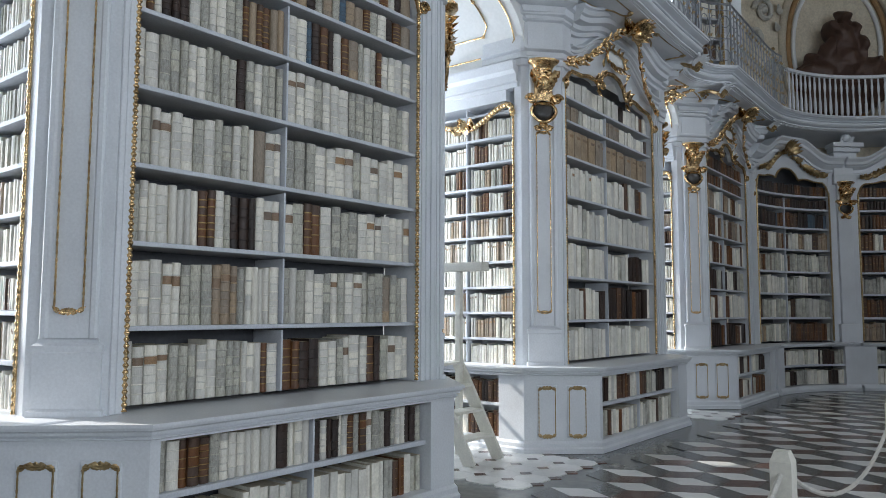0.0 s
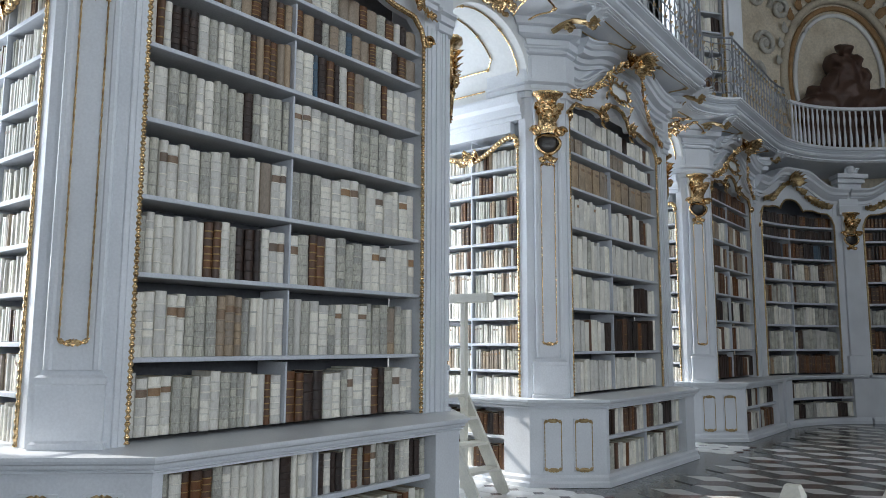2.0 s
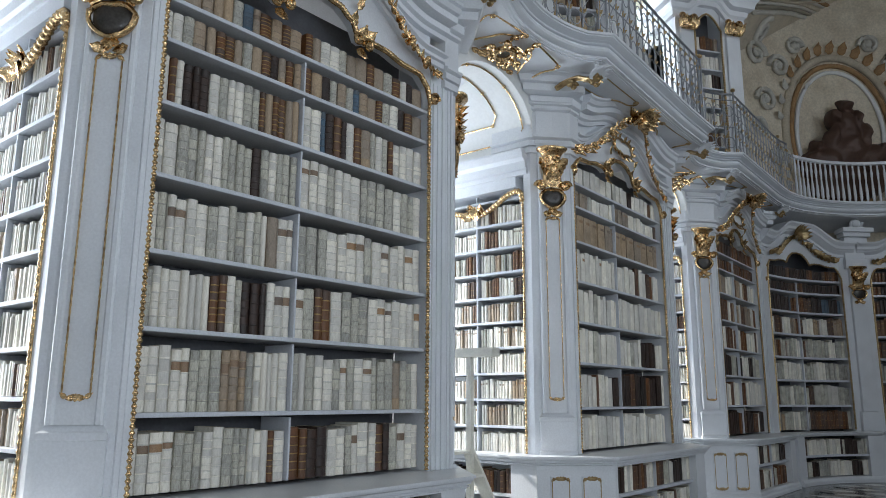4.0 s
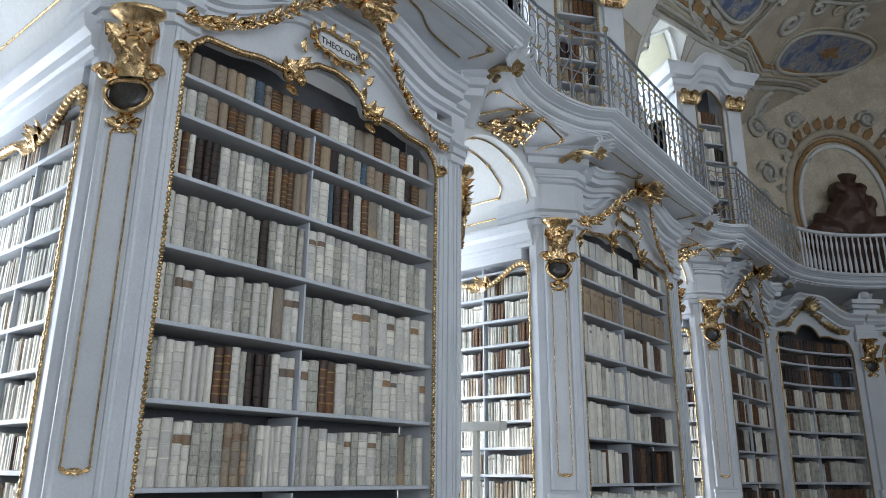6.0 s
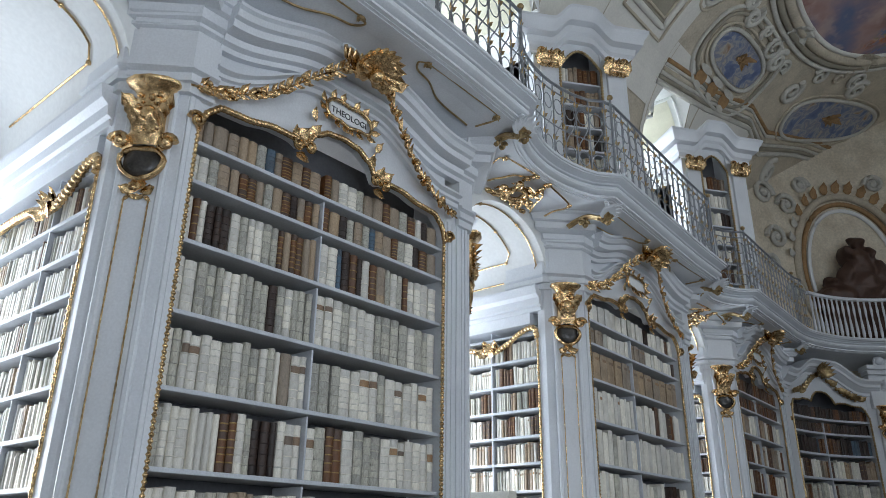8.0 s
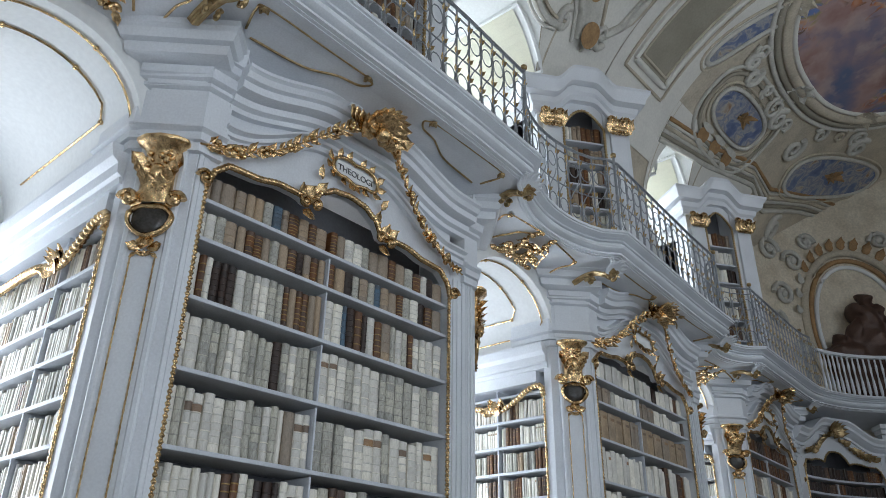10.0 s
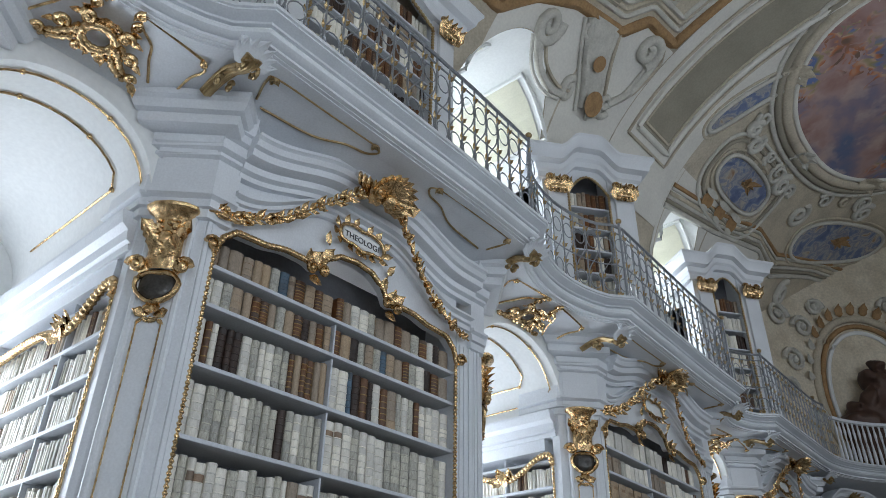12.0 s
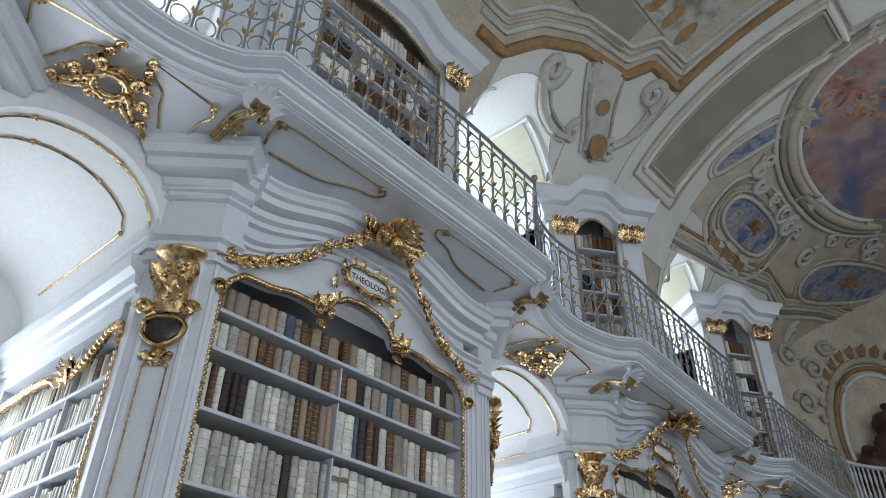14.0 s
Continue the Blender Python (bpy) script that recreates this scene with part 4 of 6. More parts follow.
for yc, w in PIERS:
    bm = bmesh.new()
    xg = edge_x(yc)
    zg = ZG0 + 0.02 + sag(yc)
    for s in (-1, 1):
        h = w + 0.10
        cove_line(bm, [(xg - 0.17, yc + s * 0.40), (xg - 0.17, yc + s * 0.9), (xg - 0.17, yc + s * (h - 0.02)), (xg - 0.24, yc + s * (h + 0.04)), (xg - 0.45, yc + s * (h - 0.02))])
        cove_line(bm, [(xg - 0.17, yc + s * 0.40), (xg - 0.22, yc + s * 0.34), (xg - 0.30, yc + s * 0.42), (xg - 0.34, yc + s * 0.62), (xg - 0.46, yc + s * 0.9), (xg - 0.50, yc + s * (h - 0.1))])
        for x, y in ((xg - 0.17, 0.42), (xg - 0.19, h)):
            f = Matrix.Translation((x, yc + s * y, cove_z(x, yc + s * y) - 0.01)) @ Matrix.Rotation(math.pi, 4, "X")
            volute(bm, f, 0.035, 0.012, 1.2, s)
            for k in range(3):
                leaf(bm, f @ Matrix.Rotation(k * 1.4, 4, "Z"), 0.06, 0.35, 0.4)
    smooth(part("gilt_rods", bm, OLDGOLD, gallery), 60)
    for s in (-1, 1):
        y = yc + s * (w + 0.40)
        br = thing("gallery_bracket", "leaf-carved bracket, white and gilded, under the gallery", "bracket", "gallery brackets")
        bm = bmesh.new()
        for k in range(7):
            q = k - 3
            leaf(bm, at(xg - 0.10, y + q * 0.016, zg - 0.19, -s * 10 + q * 8) @ Matrix.Rotation(0.35, 4, "X") @ Matrix.Rotation(-q * 0.20, 4, "Z"), 0.25 - 0.025 * abs(q), 0.24, 0.6)
        for q in (-1, 1):
            volute(bm, at(xg - 0.04, y + q * 0.085, zg - 0.06), 0.045, 0.016, 1.2, q)
        smooth(part("leaf", bm, PAINT, br), 60)
        bm = bmesh.new()
        for q in (-2, -1, 0, 1, 2):
            drop = 0.010 * abs(q)
            tube(bm, spline([(xg + px, y + (px + 0.06) * -s * 0.06 + q * (0.024 + 0.01 * px), zg + pz + drop) for px, pz in ((-0.02, -0.17), (-0.09, -0.20), (-0.18, -0.18), (-0.30, -0.13), (-0.46, -0.14), (-0.60, -0.19))], 4), 0.021, 6, taper=lambda t: 1.1 - 0.4 * t)
        for q in (-1, 1):
            volute(bm, at(xg - 0.12, y + q * 0.062, zg - 0.20, 90), 0.055, 0.018, 1.4, 1)
            volute(bm, at(xg - 0.40, y + s * 0.02 + q * 0.05, zg - 0.17, 90), 0.05, 0.016, 1.3, -1)
            leaf(bm, at(xg - 0.05, y + q * 0.03, zg - 0.15, q * 40) @ Matrix.Rotation(math.pi, 4, "Z"), 0.09, 0.3, 0.5)
        smooth(part("scroll", bm, OLDGOLD, br, "gilded scroll"), 60)
# ornaments over the niche arches
for gy, gw in gaps():
    orn = thing("gilt_cartouche", "gilded open scroll cartouche over the niche arch", "ornament", "cartouches over the niches")
    bm = bmesh.new()
    cx, cy, tilt = edge_x(gy) - 0.83, gy - 0.06, radians(10)
    m = Matrix.Translation((cx, cy, cove_z(cx, cy) - 0.03)) @ Matrix(((0, math.cos(tilt), math.sin(tilt), 0), (1, 0, 0, 0), (0, math.sin(tilt), -math.cos(tilt), 0), (0, 0, 0, 1))) @ Matrix.Scale(0.84, 4)
    rnd = random.Random(8)
    for r, bar in ((1.0, 0.034), (0.76, 0.018)):
        tube(bm, [m @ Vector((math.cos(a) * 0.15 * r, math.sin(a) * 0.135 * r, 0.03)) for a in np.linspace(0, math.tau, 28)], bar, 6, 0.2, 0.05)
    for s in (-1, 1):
        arm = [(s * 0.13, 0.02, 0.03), (s * 0.22, -0.06, 0.04), (s * 0.29, -0.16, 0.03), (s * 0.40, -0.24, 0.0)]
        tube(bm, [m @ p for p in spline(arm, 5)], 0.036, 6, 0.25, 0.06, lambda t: 1.1 - 0.6 * t)
        tube(bm, [m @ p for p in spline([(s * 0.15, -0.08, 0.03), (s * 0.20, -0.15, 0.04), (s * 0.30, -0.23, 0.02), (s * 0.38, -0.27, 0.0)], 5)], 0.028, 6, 0.3, 0.05)
        volute(bm, m @ Matrix.Translation((s * 0.17, 0.16, 0.03)), 0.065, 0.024, 1.3, s)
        volute(bm, m @ Matrix.Translation((s * 0.31, -0.02, 0.03)), 0.065, 0.022, 1.3, -s)
        volute(bm, m @ Matrix.Translation((s * 0.10, -0.17, 0.03)), 0.05, 0.02, 1.2, -s)
        volute(bm, m @ Matrix.Translation((s * 0.41, -0.21, 0.02)), 0.05, 0.018, 1.2, s)
        for px, py, a in ((0.24, 0.12, -0.9), (0.34, -0.08, -1.4), (0.44, -0.27, -2.2), (0.2, 0.2, -0.5)):
            leaf(bm, m @ Matrix.Translation((s * px, py, 0.02)) @ Matrix.Rotation(s * a, 4, "Z"), 0.12, 0.3, 0.6)
    for k in range(11):
        a = k / 11 * math.tau + 0.2
        leaf(bm, m @ Matrix.Translation((math.cos(a) * 0.15, math.sin(a) * 0.14, 0.02)) @ Matrix.Rotation(a - math.pi / 2 + rnd.uniform(-0.5, 0.5), 4, "Z"), rnd.uniform(0.07, 0.13), 0.32, 0.6)
    for k in (-1, 0, 1):
        leaf(bm, m @ Matrix.Translation((k * 0.05, 0.15, 0.02)) @ Matrix.Rotation(-k * 0.5, 4, "Z"), 0.2 - 0.04 * abs(k), 0.28, 0.7)
    smooth(part("carving", bm, GOLD, orn), 60)
    for s in (-1, 1):
        bm = bmesh.new()
        xe, c = edge_x(gy) - 0.46, gy - 0.05
        cove_line(bm, [(xe, c + s * 0.12), (xe - 0.02, c + s * 0.4), (xe - 0.04, c + s * 0.64)], 0.013)
        cove_line(bm, [(xe, c + s * 0.12), (xe - 0.10, c + s * 0.17), (xe - 0.20, c + s * 0.30), (xe - 0.33, c + s * 0.36), (xe - 0.50, c + s * 0.46)])
        cove_line(bm, [(xe - 0.04, c + s * 0.64), (xe - 0.12, c + s * 0.70), (xe - 0.25, c + s * 0.66), (xe - 0.42, c + s * 0.65)])
        for dx, dy, r in ((0.0, 0.12, 0.045), (-0.11, 0.15, 0.045), (-0.05, 0.66, 0.03)):
            f = Matrix.Translation((xe + dx, c + s * dy, cove_z(xe + dx, c + s * dy) - 0.012)) @ Matrix.Rotation(math.pi, 4, "X")
            volute(bm, f, r, 0.014, 1.2, s)
            leaf(bm, f @ Matrix.Rotation(dy * 9, 4, "Z"), r * 1.8, 0.35, 0.4)
        smooth(part("gilt_rod", bm, GOLD, orn), 60)

# ---- gallery railing ----
railing = thing("gallery_railing", "wrought iron railing with gilded leaves along the gallery", "railing")


def rail_unit():
    """One upright with its scrolls, ring and gilded leaves."""
    bm = bmesh.new()
    tube(bm, [(0, 0, 0.0), (0, 0, 1.08)], 0.0115, 5)
    for z, r in ((0.80, 0.085), (0.22, 0.08)):
        tube(bm, [(0, 0.10 + math.cos(a) * r, z + math.sin(a) * r * 1.2) for a in np.linspace(0, math.tau, 13)], 0.0075, 4)
    tube(bm, [(0, 0.015 + 0.085 * (1 - math.cos(t * 3.14)), 0.31 + 0.38 * t) for t in np.linspace(0, 1, 7)], 0.0075, 4)
    k = len(bm.faces)
    for z, a in ((0.04, 0.6), (0.04, -0.6), (0.04, 0.0), (0.30, 0.7), (0.30, -0.7), (0.52, 0.6), (0.52, -0.6), (0.92, 0.5), (0.92, -0.5)):
        leaf(bm, Matrix.Translation((0, 0.005, z)) @ Matrix.Rotation(-a, 4, "X") @ Matrix(((0, 0, 1, 0), (1, 0, 0, 0), (0, 1, 0, 0), (0, 0, 0, 1))), 0.075, 0.26, 0.3)
    bm.faces.ensure_lookup_table()
    for f in bm.faces[k:]:
        f.material_index = 1
    return bm


first = part("baluster", rail_unit(), [IRON, OLDGOLD], railing)
RPATH = resample([(x, y, 0) for x, y in offset_path([p for p in GPATH if -0.5 < p[1] < 16.1 and p[0] < -3], 0.02)], 0.20)
dirs = [(RPATH[min(i + 1, len(RPATH) - 1)] - RPATH[max(i - 1, 0)]).normalized() for i in range(len(RPATH))]
spots = []
for i, (q, d) in enumerate(zip(RPATH, dirs)):
    spots.append(pose(q.x, q.y, ZG1 + sag(q.y), 0, 0, math.degrees(math.atan2(-d.x, d.y))))
first.matrix_world = spots[0]
for mm in spots[1:]:
    ob = first.copy()
    scene.collection.objects.link(ob)
    ob.matrix_world = mm
for z, r in ((1.10, 0.020), (0.99, 0.010), (0.50, 0.008), (0.03, 0.012)):
    bm = bmesh.new()
    tube(bm, [(q.x, q.y, ZG1 + z + sag(q.y)) for q in RPATH], r, 6)
    part("rail", bm, IRON, railing)
for yc, w in PIERS[1:]:
    for s in (-1, 1):
        bm = bmesh.new()
        y = yc + s * (w + 0.34)
        px, pz = edge_x(y) + 0.02, ZG1 + sag(y)
        tube(bm, [(px, y, pz), (px, y, pz + 1.15)], 0.018, 6)
        post = part("rail_post", bm, IRON, railing)
        bm = bmesh.new()
        bmesh.ops.create_icosphere(bm, subdivisions=2, radius=0.04, matrix=Matrix.Translation((px, y, pz + 1.18)))
        smooth(part("knob", bm, OLDGOLD, post, "gilded knob"))

# ---- upper storey ----
def upper_pier(cx, cy, az, h, y0, y1, dz):
    """An upper book pier: a body from y0 to y1 and a bookcase front of half width h, turned by az about its middle."""
    p = thing("upper_book_pier", "pale grey upper bookcase pier with gilded capitals behind the railing", "bookcase", "upper book piers")
    m0 = Matrix.Translation((cx, cy, -dz)) @ Matrix.Rotation(radians(az), 4, "Z")
    Z0 = ZG1 - 0.3 + dz

    def put(name, bm, material, label="", ang=0):
        bm.transform(m0)
        ob = part(name, bm, material, p, label)
        return smooth(ob, ang) if ang else ob
    bm = bmesh.new()
    box(bm, XB, -5.0, y0, y1, ZG1 - 0.3, 10.0)
    part("pier_body", bm, PAINT, p)
    for s in (-1, 1):
        bm = bmesh.new()
        box(bm, -0.45, 0, s * (h + 0.2) - 0.2, s * (h + 0.2) + 0.2, Z0, 9.5)
        put("side_post", bm, PAINT)
        bm = bmesh.new()
        box(bm, -0.03, 0.05, s * (h + 0.2) - 0.12, s * (h + 0.2) + 0.12, Z0, 8.9, 0.01)
        put("pilaster_shaft", bm, PAINT)
    bm = bmesh.new()
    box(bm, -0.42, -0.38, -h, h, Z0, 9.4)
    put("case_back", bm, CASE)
    n = 24
    bm = bmesh.new()
    top = [8.82 + 0.30 * math.cos((-1 + 2 * i / n) * math.pi / 2) for i in range(n + 1)]
    a = [bm.verts.new((-0.03, (-1 + 2 * i / n) * h, top[i])) for i in range(n + 1)]
    b = [bm.verts.new((-0.03, (-1 + 2 * i / n) * h, 9.4)) for i in range(n + 1)]
    for i in range(n):
        bm.faces.new((a[i], a[i + 1], b[i + 1], b[i]))
    put("head_panel", bm, PAINT)
    bm = bmesh.new()
    pts = [(0, -h, Z0)] + [(0, (-1 + 2 * i / n) * h, top[i]) for i in range(n + 1)] + [(0, h, Z0)]
    tube(bm, resample(pts, 0.0125), 0.02, 6, 0.28, 0.05)
    put("gilt_edge", bm, OLDGOLD, "gilded edge moulding", 60)
    for k in range(8):
        z = ZG1 + 0.1 + dz + 0.37 * k
        if z > 8.75:
            continue
        bm = bmesh.new()
        box(bm, -0.38, -0.05, -h, h, z - 0.03, z, 0.004)
        put("shelf", bm, SHELF)
        verts, faces, mats = [], [], []
        row_mesh(verts, faces, mats, lambda u, d, zz: m0 @ Vector((-0.07 - d, -h + 0.02 + u, zz)), 2 * h - 0.04, z + 0.002, 0.31, 0.24, random.Random(int(cy * 7) + k), "BBDGVTV")
        book_stuff(verts, faces, mats, "old leather and vellum books on the gallery shelf")
    for s in (-1, 1):
        bm = bmesh.new()
        m = at(0.05, s * (h + 0.2), 8.72)
        box(bm, 0.02, 0.15, s * (h + 0.2) - 0.13, s * (h + 0.2) + 0.13, 8.75, 8.97, 0.03)
        for q in (-1, 1):
            volute(bm, m @ Matrix.Translation((q * 0.11, 0.22, 0.06)), 0.06, 0.022, 1.3, q)
            for k in range(3):
                leaf(bm, m @ Matrix.Translation((q * 0.05 * k, 0.0, 0.06)) @ Matrix.Rotation(-q * 0.2 * k, 4, "Z"), 0.24, 0.3, 0.5)
        put("capital", bm, GOLD, "gilded capital", 60)
    n = 32
    e = h + 0.42
    path = [(-0.8, -e), (0.0, -e)] + [(0, -e + 2 * e * i / n) for i in range(1, n)] + [(0, e), (-0.8, e)]

    def rise(i):
        f = max(0.0, min(1.0, (0.66 - abs(path[i][1] / e)) / 0.45))
        return 0.28 * f * f * (3 - 2 * f)
    bm = bmesh.new()
    sweep(bm, path, [(-0.1, 8.98), (0.06, 8.98), (0.06, 9.08), (0.10, 9.12), (0.12, 9.22), (0.20, 9.25), (0.22, 9.33), (0.28, 9.42), (0.28, 9.47), (-0.1, 9.47)], rise)
    put("cornice", bm, PAINT, "", 30)
    return p


# ---- ceiling ----
def vault(x, y, d=0.0):
    """A point on the hall's vault, d below it."""
    z = vault_z(x)
    n = Vector((x / HALF ** 2, 0, (z - SPRING) / (CROWN - SPRING) ** 2)).normalized()
    return Vector((x, y, z)) - n * d


LUN = [(-0.35, 1.98), (5.62, 7.75), (11.35, 13.0)]
LZ, LH = 8.35, 1.75


def lunette_z(y):
    for a, b in LUN:
        if a < y < b:
            return LZ + LH * math.sqrt(max(0.0, 1 - ((y - (a + b) / 2) / ((b - a) / 2)) ** 2))
    return 0


def lunette_x(y):
    """Where the vault begins at y: at the wall, or at the edge of a lunette."""
    z = max(SPRING, lunette_z(y))
    return -HALF * math.sqrt(max(0.0, 1 - ((z - SPRING) / (CROWN - SPRING)) ** 2))


bm = bmesh.new()
ys = sorted(set(np.linspace(-6, 22.0, 141)) | {y for a, b in LUN for y in np.linspace(a, b, 49)} | {a - 0.001 for a, b in LUN} | {b + 0.001 for a, b in LUN})
N = 72
grid = []
for y in ys:
    x0 = lunette_x(y)
    a0, a1 = math.acos(-x0 / HALF), math.pi
    grid.append([bm.verts.new((-HALF * math.cos(a0 + (a1 - a0) * i / N), y, vault_z(-HALF * math.cos(a0 + (a1 - a0) * i / N)))) for i in range(N + 1)])
for r0, r1 in zip(grid, grid[1:]):
    for i in range(N):
        bm.faces.new((r0[i], r0[i + 1], r1[i + 1], r1[i]))
ceiling = smooth(part("ceiling", bm, STONEP, None), 50)
tagged(ceiling, "painted barrel vault with frescoes and stucco frames", "ceiling", kind="structure")

for k, (y0, y1) in enumerate(LUN):
    gy, gw = (y0 + y1) / 2, (y1 - y0) / 2
    n = 32
    arcp = [(gy - gw * math.cos(math.pi * i / n), LZ + LH * math.sin(math.pi * i / n)) for i in range(n + 1)]
    arcp = [(y0, 5.9)] + arcp + [(y1, 5.9)]
    bm = bmesh.new()
    va = [bm.verts.new((XB, y, z)) for y, z in arcp]
    vb = [bm.verts.new((lunette_x(y) if z > 8.3 else -4.45, y, z)) for y, z in arcp]
    for i in range(len(arcp) - 1):
        bm.faces.new((va[i], va[i + 1], vb[i + 1], vb[i]))
    ob = smooth(part("upper_niche_vault", bm, PLASTER, None), 50)
    tagged(ob, "white plastered arched window reveal above the gallery", "vault", kind="structure")
    for i0, i1 in ((5, 13), (21, 29)):
        def on(i, x, q):
            return (x, gy + (arcp[i][0] - gy) * q, LZ + (arcp[i][1] - LZ) * q)
        bm = bmesh.new()
        loop = [on(i, XB + 0.5, 0.99) for i in range(i0, i1 + 1)] + [on(i, -4.75, 0.99) for i in range(i1, i0 - 1, -1)]
        tube(bm, loop + loop[:2], 0.035, 6)
        smooth(part("reveal_moulding", bm, PLASTER, ob), 50)
        bm = bmesh.new()
        vs = [[bm.verts.new(on(i, x, 0.988)) for i in range(i0, i1 + 1)] for x in (XB + 0.62, -4.87)]
        for i in range(i1 - i0):
            bm.faces.new((vs[0][i], vs[0][i + 1], vs[1][i + 1], vs[1][i]))
        part("reveal_panel", bm, CREAM, ob, "cream painted panel")
    win = thing("window_%d" % (k + 5), "white wooden gallery window with small panes", "window", kind="structure")
    for y in np.linspace(gy - 0.6, gy + 0.6, 4):
        bm = bmesh.new()
        box(bm, XB - 0.25, XB - 0.2, y - 0.025, y + 0.025, 6.7, 9.3)
        part("window_bar", bm, PAINT, win)
    for z in np.linspace(6.73, 9.27, 6):
        bm = bmesh.new()
        box(bm, XB - 0.24, XB - 0.21, gy - 0.6, gy + 0.6, z - 0.02, z + 0.02)
        part("window_bar", bm, PAINT, win)
    bm = bmesh.new()
    box(bm, XB - 0.4, XB + 0.001, y0 - 0.3, y1 + 0.3, 9.3, 10.4)
    wl = part("wall_west_upper_%d" % (k + 1), bm, PLASTER, None)
    tagged(wl, "white plastered outer wall over the gallery window", "wall", kind="structure")
    window_light("gallery_window_light", Matrix.Translation((XB + 0.02, gy, 8.0)) @ Matrix.Rotation(radians(-90), 4, "Y"), 2.4, 1.2, 95)

# ---- closing walls ----
for name, b in (("wall_east", (4.95, 5.3, -6.2, 22, 0, 9)), ("wall_south", (-7.6, 5.3, -6.4, -6.0, 0, 12)), ("wall_north", (-7.6, 5.3, 21.9, 22.3, 0, 12)), ("wall_west_south", (-7.6, -7.2, -6, -1.5, 0, 12))):
    bm = bmesh.new()
    box(bm, *b)
    tagged(part(name, bm, PLASTER, None), "pale plastered hall wall", "wall", kind="structure")
for y, f, g in ((-3.5, 1.55, 0.70), (1.2, 1.62, 0.65), (6.4, 0.62, 0.9), (11.8, 0.08, 2.5)):
    window_light("east_window_light", Matrix.Translation((4.85, y, 3.25)) @ Matrix.Rotation(radians(90), 4, "Y"), 2.7, 1.3, 84 * f)
    window_light("east_gallery_window_light", Matrix.Translation((4.85, y, 7.6)) @ Matrix.Rotation(radians(90), 4, "Y"), 2.4, 1.3, 47 * g)


UPPERS = [(-4.55, -1.45, 0, 0.9, -2.6, -0.35, 0), (-4.50, 3.85, 0, 0.92, 1.98, 5.62, 0), (-4.42, 8.20, -37, 0.32, 7.75, 11.35, 0.70), (-4.25, 12.85, -35, 0.28, 13.0, 15.2, 0.52)]
for u in UPPERS:
    upper_pier(*u)

# ---- books of the front pier, one by one ----
yc, w = PIERS[1]
ROWSB = [("VUUUGGGVVGGGWWWBV", "BBDDVVGUVVBDGUVV"), ("VVVUUGGGCCCGWWWWV", "GWGVVGUGVUGGGTGGV"), ("GVVVWWWWBBVGDDDVUU", "UGBBVGGGVUUVVVU"), ("VGUUVVGVGGVGWTUU", "GGGVVUUGVUVVUV"),
         ("VVGGGVVGGGGDGVGGG", "UUVGVVVGGGGVGGV"), ("VBVDDDVGVVGGBTBBTT", "VVLDBDVBTGVGBVVVV"), ("VVGTTBBTGTBDTBT", "BTDGTGLTTBGVDBT"), ("TTTTTTGLCBTBT", "BTVVGTTBTGBVDT")]
rnd = random.Random(11)
for (lc, rc), za, zb in zip(ROWSB, SHELVES, SHELVES[1:] + (4.64,)):
    head = (lambda y: min(arch((y - yc) / w), arch((y - yc) / w * 0.9))) if za > 4 else None
    shelf_of_books(lc, yc - w + 0.03, yc - 0.135, XF - 0.075, za + 0.001, zb - za - 0.05, rnd, head)
    shelf_of_books(rc, yc - 0.10, yc + w - 0.03, XF - 0.075, za + 0.001, zb - za - 0.05, rnd, head)
ym = (yc - w + yc + w - 0.36) / 2
shelf_of_books("GVBBBGVWWWWWWDWWW", yc - w + 0.02, ym - 0.015, XF + 0.37, 0.541, 0.34, rnd)
shelf_of_books("DVDDWWBGBUGGDGVVDDG", ym + 0.015, yc + w - 0.38, XF + 0.37, 0.541, 0.34, rnd)


# ---- other books, row by row ----
def flank_rows(yc, w, s, codes, label):
    y = yc + s * (w + 0.43)
    for k in range(10):
        verts, faces, mats = [], [], []
        z = 0.967 + 0.315 * k
        if z > 4.1:
            continue
        for x0, x1 in ((-5.595, XF - 0.50), (-7.0, -5.625)):
            row_mesh(verts, faces, mats, lambda u, d, zz: Vector((x1 - u, y - s * (0.05 + d), zz)), x1 - x0 - 0.02, z, 0.27, 0.2, random.Random(int(yc * 3) + k * 7 + s), codes, 0.042)
        book_stuff(verts, faces, mats, label)


